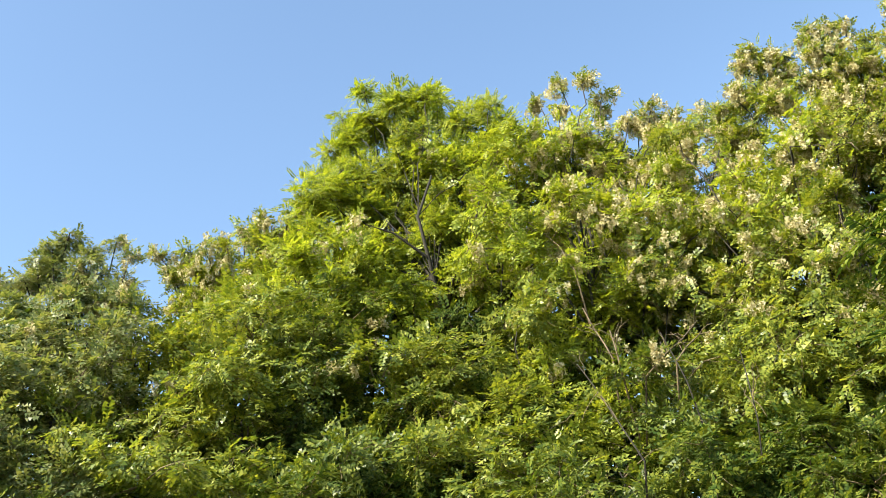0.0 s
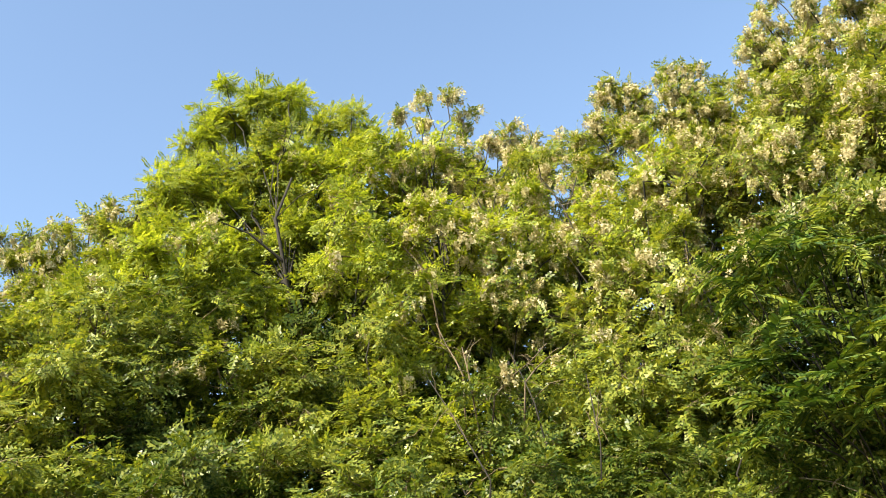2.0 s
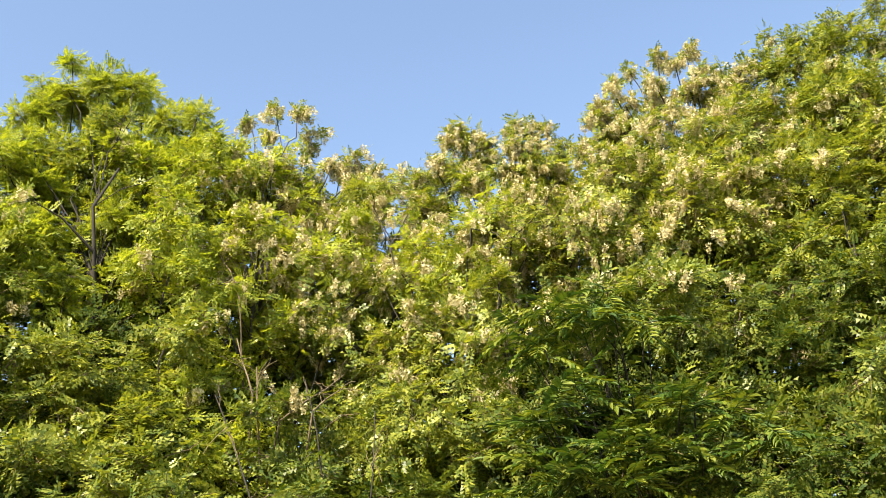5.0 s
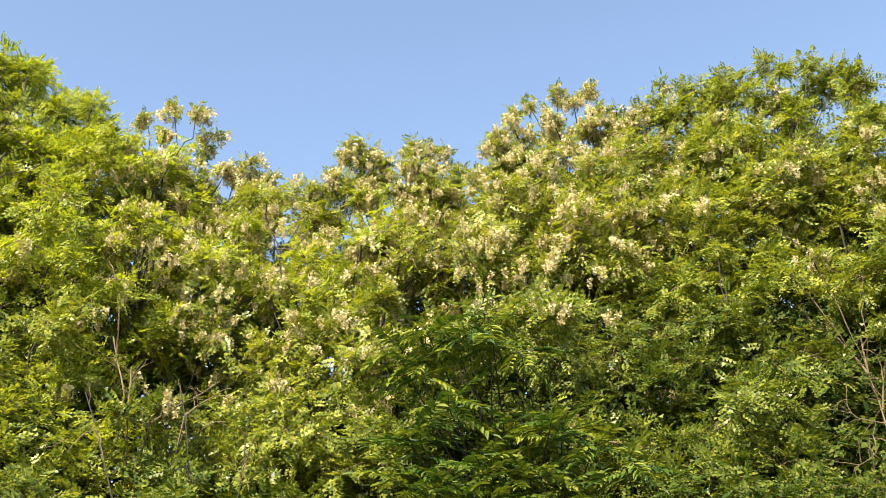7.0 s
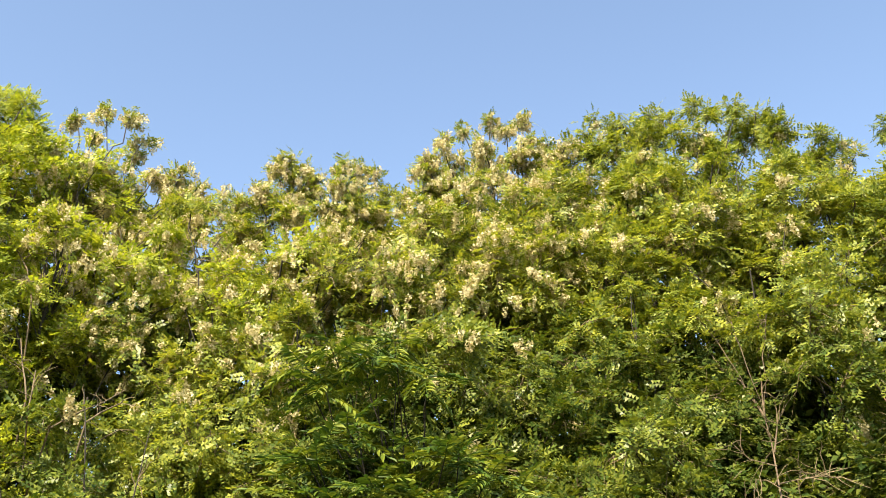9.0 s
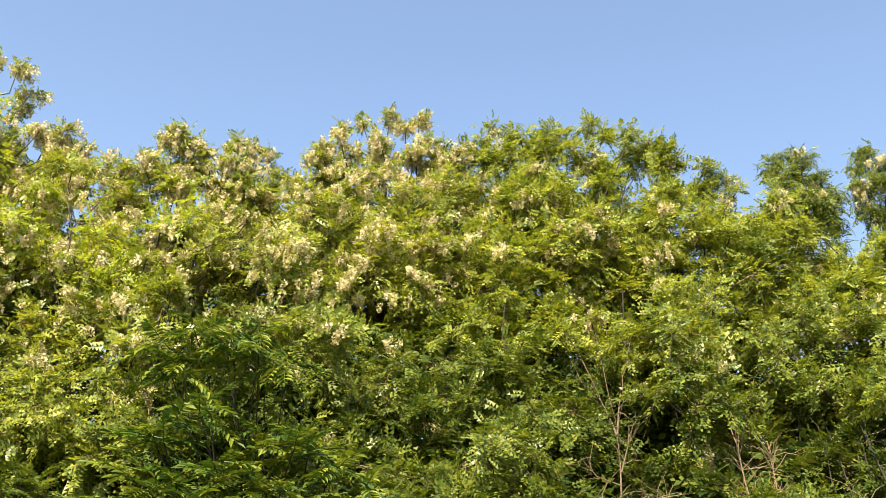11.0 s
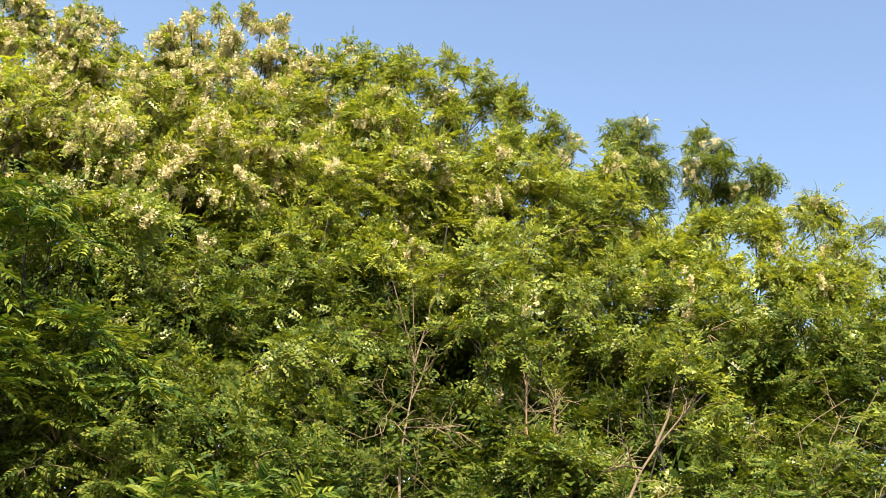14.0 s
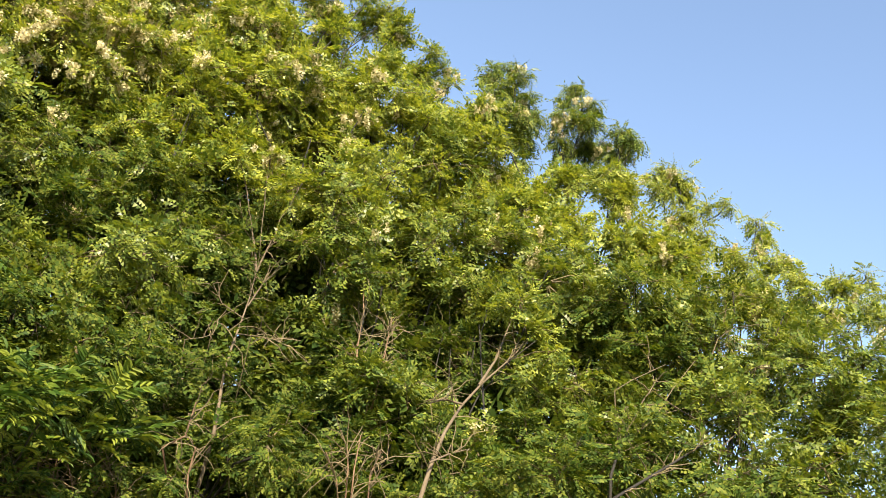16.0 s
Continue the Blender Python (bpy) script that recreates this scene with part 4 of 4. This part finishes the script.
bare_stems("pale arching bare branches among the leaves", BARK_PALE, [
    [(4.77, 6.69, 3.68), (4.84, 6.58, 3.62), (4.98, 6.44, 3.59), (5.27, 6.26, 3.61)],
    [(4.90, 6.77, 3.82), (5.02, 6.81, 3.95), (5.14, 6.84, 4.05)],
], 0.007, 8, 603)
bare_stems("pale arching bare branches among the leaves", BARK_PALE, [
    [(4.34, 7.49, 4.23), (4.50, 7.54, 4.38), (4.80, 7.57, 4.62)],
    [(4.37, 7.32, 4.07), (4.55, 7.30, 4.14), (4.71, 7.25, 4.19), (4.84, 7.06, 4.07)],
    [(4.51, 7.33, 4.16), (4.61, 7.41, 4.30), (4.69, 7.48, 4.44)],
], 0.007, 10, 604)
bare_stems("brown bare stems at the foot of the bank", BARK_RED, [
    [(1.43, 7.67, 2.41), (1.35, 7.64, 2.70), (1.34, 7.61, 2.89)],
    [(1.13, 7.64, 2.83), (1.25, 7.61, 2.94), (1.25, 7.64, 3.19)],
], 0.012, 30, 605)

# limbs and dead stems that show higher up
bare_stems("dark crooked limbs forking among the blossom", BARK_DARK, [
    [(-3.85, 9.31, 6.43), (-3.96, 9.46, 6.82), (-4.14, 9.58, 7.26)],
    [(-3.96, 9.45, 6.80), (-3.89, 9.60, 7.07), (-3.84, 9.71, 7.29)],
], 0.014, 10, 610)
bare_stems("dark crooked limbs forking among the blossom", BARK_DARK, [
    [(-3.16, 9.81, 7.01), (-2.95, 9.83, 6.92), (-2.72, 9.85, 6.83), (-2.54, 9.98, 7.04), (-2.38, 10.13, 7.34)],
    [(-2.74, 9.85, 6.83), (-2.60, 9.86, 6.79)],
], 0.014, 10, 611)
bare_stems("dark thin stem under a bunch of blossom", BARK_DARK, [
    [(-2.57, 8.81, 4.93), (-2.68, 8.94, 5.16), (-2.84, 9.19, 5.61)],
    [(-2.68, 8.94, 5.16), (-2.83, 9.00, 5.31)],
], 0.009, 8, 612)
bare_stems("pale broken stem among the leaves", BARK_PALE, [
    [(-4.65, 7.86, 4.78), (-4.76, 7.97, 4.99), (-4.88, 8.07, 5.20), (-5.02, 8.20, 5.50)],
    [(-5.16, 8.47, 6.04), (-5.35, 8.59, 6.44), (-5.52, 8.62, 6.68), (-5.67, 8.63, 6.88)],
], 0.012, 8, 613)
bare_stems("pale leaning dead stem among the leaves", BARK_PALE, [
    [(-4.34, 7.77, 4.48), (-4.23, 8.01, 4.70), (-4.12, 8.18, 4.84), (-4.02, 8.36, 5.02)],
], 0.01, 12, 614)
bare_stems("short pale dead stem among the leaves", BARK_PALE, [
    [(-4.47, 7.61, 4.58), (-4.54, 7.74, 4.77), (-4.64, 7.90, 5.05)],
    [(-4.05, 7.79, 4.52), (-3.99, 7.93, 4.66), (-3.91, 8.07, 4.78)],
], 0.012, 10, 615)
bare_stems("dark thin upright stem before the leaves", BARK_DARK, [
    [(-4.03, 6.79, 3.52), (-4.36, 7.14, 4.00), (-4.62, 7.37, 4.41), (-4.82, 7.53, 4.71)],
], 0.01, 6, 616)
bare_stems("dark thin upright stem before the leaves", BARK_DARK, [
    [(-3.35, 7.34, 3.71), (-3.44, 7.60, 4.00), (-3.58, 7.99, 4.50)],
    [(-3.93, 7.62, 4.26), (-4.06, 7.80, 4.54), (-4.23, 8.01, 4.90)],
], 0.009, 6, 617)
bare_stems("dark thin upright stem under pink-cream blossom", BARK_DARK, [
    [(-2.59, 8.77, 5.07), (-2.67, 8.92, 5.33), (-2.78, 9.14, 5.75)],
], 0.01, 10, 618)
bare_stems("red-brown dry twigs and stems at the foot of the bank", BARK_RED, [
    [(0.61, 7.90, 2.29), (0.52, 7.88, 2.45), (0.50, 7.86, 2.64)],
    [(0.72, 7.90, 2.30), (0.66, 7.88, 2.45), (0.56, 7.86, 2.62)],
    [(0.82, 7.89, 2.34), (0.79, 7.87, 2.53), (0.69, 7.85, 2.70)],
    [(0.53, 7.90, 2.26), (0.42, 7.89, 2.41), (0.40, 7.87, 2.55)],
    [(0.97, 7.89, 2.36), (0.94, 7.87, 2.51), (0.83, 7.85, 2.66)],
    [(0.41, 7.91, 2.21), (0.32, 7.89, 2.36), (0.29, 7.88, 2.48)],
], 0.008, 110, 619)
bare_stems("grey dead twigs across a shaded hollow", TWIG, [
    [(1.26, 8.39, 4.01), (1.35, 8.37, 3.99), (1.45, 8.23, 3.85)],
    [(1.56, 8.34, 3.98), (1.72, 8.33, 4.00), (1.84, 8.29, 3.97)],
    [(1.07, 8.15, 3.73), (1.19, 8.21, 3.80), (1.27, 8.27, 3.87)],
], 0.006, 14, 620)
bare_stems("pale arching bare branches among the leaves", BARK_PALE, [
    [(4.97, 6.78, 3.66), (5.06, 6.66, 3.62), (5.20, 6.58, 3.63), (5.37, 6.52, 3.68)],
    [(4.15, 6.73, 3.28), (4.38, 6.82, 3.45), (4.59, 6.84, 3.58)],
], 0.007, 8, 621)
bare_stems("thin dry branches slanting through the leaves", TWIG, [
    [(4.46, 7.20, 3.76), (4.73, 7.45, 4.16), (4.92, 7.61, 4.45), (5.19, 7.77, 4.83)],
    [(4.72, 7.43, 4.13), (4.98, 7.42, 4.28)],
    [(5.45, 7.87, 5.15), (5.62, 7.89, 5.32), (5.82, 7.81, 5.40)],
], 0.007, 8, 622)
bare_stems("slim dark stems crowding beside a leaning trunk", BARK_DARK, [
    [(3.32, 8.00, 3.63), (3.54, 8.38, 4.09), (3.88, 8.72, 4.61), (4.26, 8.93, 5.06)],
    [(3.29, 8.42, 4.04), (3.37, 8.88, 4.59), (3.39, 9.29, 5.13)],
    [(3.54, 8.70, 4.44), (3.63, 9.11, 4.99), (3.65, 9.50, 5.56)],
    [(3.17, 8.30, 3.88), (3.22, 8.71, 4.34), (3.32, 9.05, 4.78)],
], 0.010, 14, 623)

# ---------------------------------------------------------------- the broad-leaved bush
rng = np.random.default_rng(77)
BROAD = []
for k in range(6):
    v, f = compound_leaf(6, 0.29, 0.100, 0.036, 0.30 + 0.15 * k, rng, True)
    v2, f2 = tube(np.array([(0, 0, 0), (0.15, 0, -0.012 - 0.012 * k), (0.28, 0, -0.06 - 0.02 * k)]), (0.005, 0.004, 0.002), 4)
    me = bpy.data.meshes.new("leaf")
    vv, ff = joined([(v, f), (v2, f2)])
    me.from_pydata(vv.tolist(), [], ff.tolist())
    me.materials.append(LEAF_BUSH)
    BROAD.append(me)


def broad_bush(label, bx, by, tips, leaves=15, rise=(-30, 38)):
    """Slim dark stems, each ending in a whorl of arching, drooping feather leaves."""
    bush = new("broad_leaved_bush")
    tagged(bush, label, "bush", "broad-leaved bushes")
    bush.location = (bx, by, float(ground_height(np.array(bx), np.array(by))))
    foot = np.array(bush.location)
    for x, y, z in tips:
        tip = np.array([x, y, z]) - foot
        bend = bent((rng.uniform(-0.12, 0.12), rng.uniform(-0.1, 0.1), -0.1), tip, rng, 7, 0.04) + np.sin(np.linspace(0, np.pi, 7))[:, None] * (0, 0.18, 0)
        link("stem", *tube(bend, np.linspace(0.010, 0.005, 7), 6), BARK_DARK, bush, smooth=True)
        for i in range(leaves):
            a = i * 2.399 + rng.uniform(-0.3, 0.3)
            e = radians(rng.uniform(*rise))
            x1 = unit([math.cos(a) * math.cos(e), math.sin(a) * math.cos(e) - 0.12, math.sin(e)])
            y1 = unit(np.cross((rng.normal(0, 0.25), -0.25 + rng.normal(0, 0.25), 1.0), x1))
            z1 = np.cross(x1, y1)
            at = tip + np.array([0, 0, 0.10]) * rng.uniform(-1, 0.6) + 0.03 * x1
            m = Matrix(((x1[0], y1[0], z1[0], at[0]), (x1[1], y1[1], z1[1], at[1]), (x1[2], y1[2], z1[2], at[2]), (0, 0, 0, 1)))
            ob = new("leaf", BROAD[int(rng.integers(6))])
            ob.parent = bush
            ob.matrix_basis = m @ Matrix.Diagonal((*([rng.uniform(0.7, 1.15)] * 3), 1))


broad_bush("tall bush of arching feather leaves in whorls before a dark hollow", -1.60, 8.75, [
    (-1.99, 7.63, 4.98), (-1.69, 7.71, 4.98), (-1.47, 7.72, 4.83), (-1.25, 7.79, 4.77), (-2.03, 7.64, 4.67), (-1.53, 7.91, 5.13), (-1.81, 7.97, 5.10), (-2.25, 7.75, 4.85),
], 10, (-28, 32))
broad_bush("spreading bush of bright arching feather leaves in whorls", -1.45, 8.30, [
    (-1.78, 7.43, 4.24), (-2.10, 7.39, 4.05), (-1.97, 7.36, 3.95), (-1.31, 7.59, 4.10), (-1.07, 7.56, 4.01), (-0.98, 7.74, 4.15), (-2.11, 7.36, 3.81),
    (-1.54, 7.31, 3.79), (-1.61, 7.24, 3.60), (-1.38, 7.38, 3.69), (-1.22, 7.52, 3.68), (-1.42, 7.22, 3.46), (-1.74, 7.22, 3.54), (-2.02, 7.24, 3.56),
    (-0.98, 7.49, 3.55), (-0.77, 7.64, 3.89), (-0.53, 7.61, 3.72), (-2.21, 7.21, 3.44),
], 11, (-12, 46))
broad_bush("low bush with bright arching feather leaves", 0.10, 7.95, [
    (0.19, 7.70, 2.83), (0.39, 7.67, 3.01), (0.65, 7.66, 3.08), (0.35, 7.74, 2.61), (0.63, 7.72, 2.79), (0.90, 7.70, 2.83), (0.30, 7.77, 2.37),
    (-0.13, 6.99, 2.75), (0.01, 7.04, 2.84), (0.21, 7.01, 2.83), (0.02, 6.87, 2.66), (0.16, 6.87, 2.70), (0.37, 6.87, 2.74),
], 14, (-8, 62))
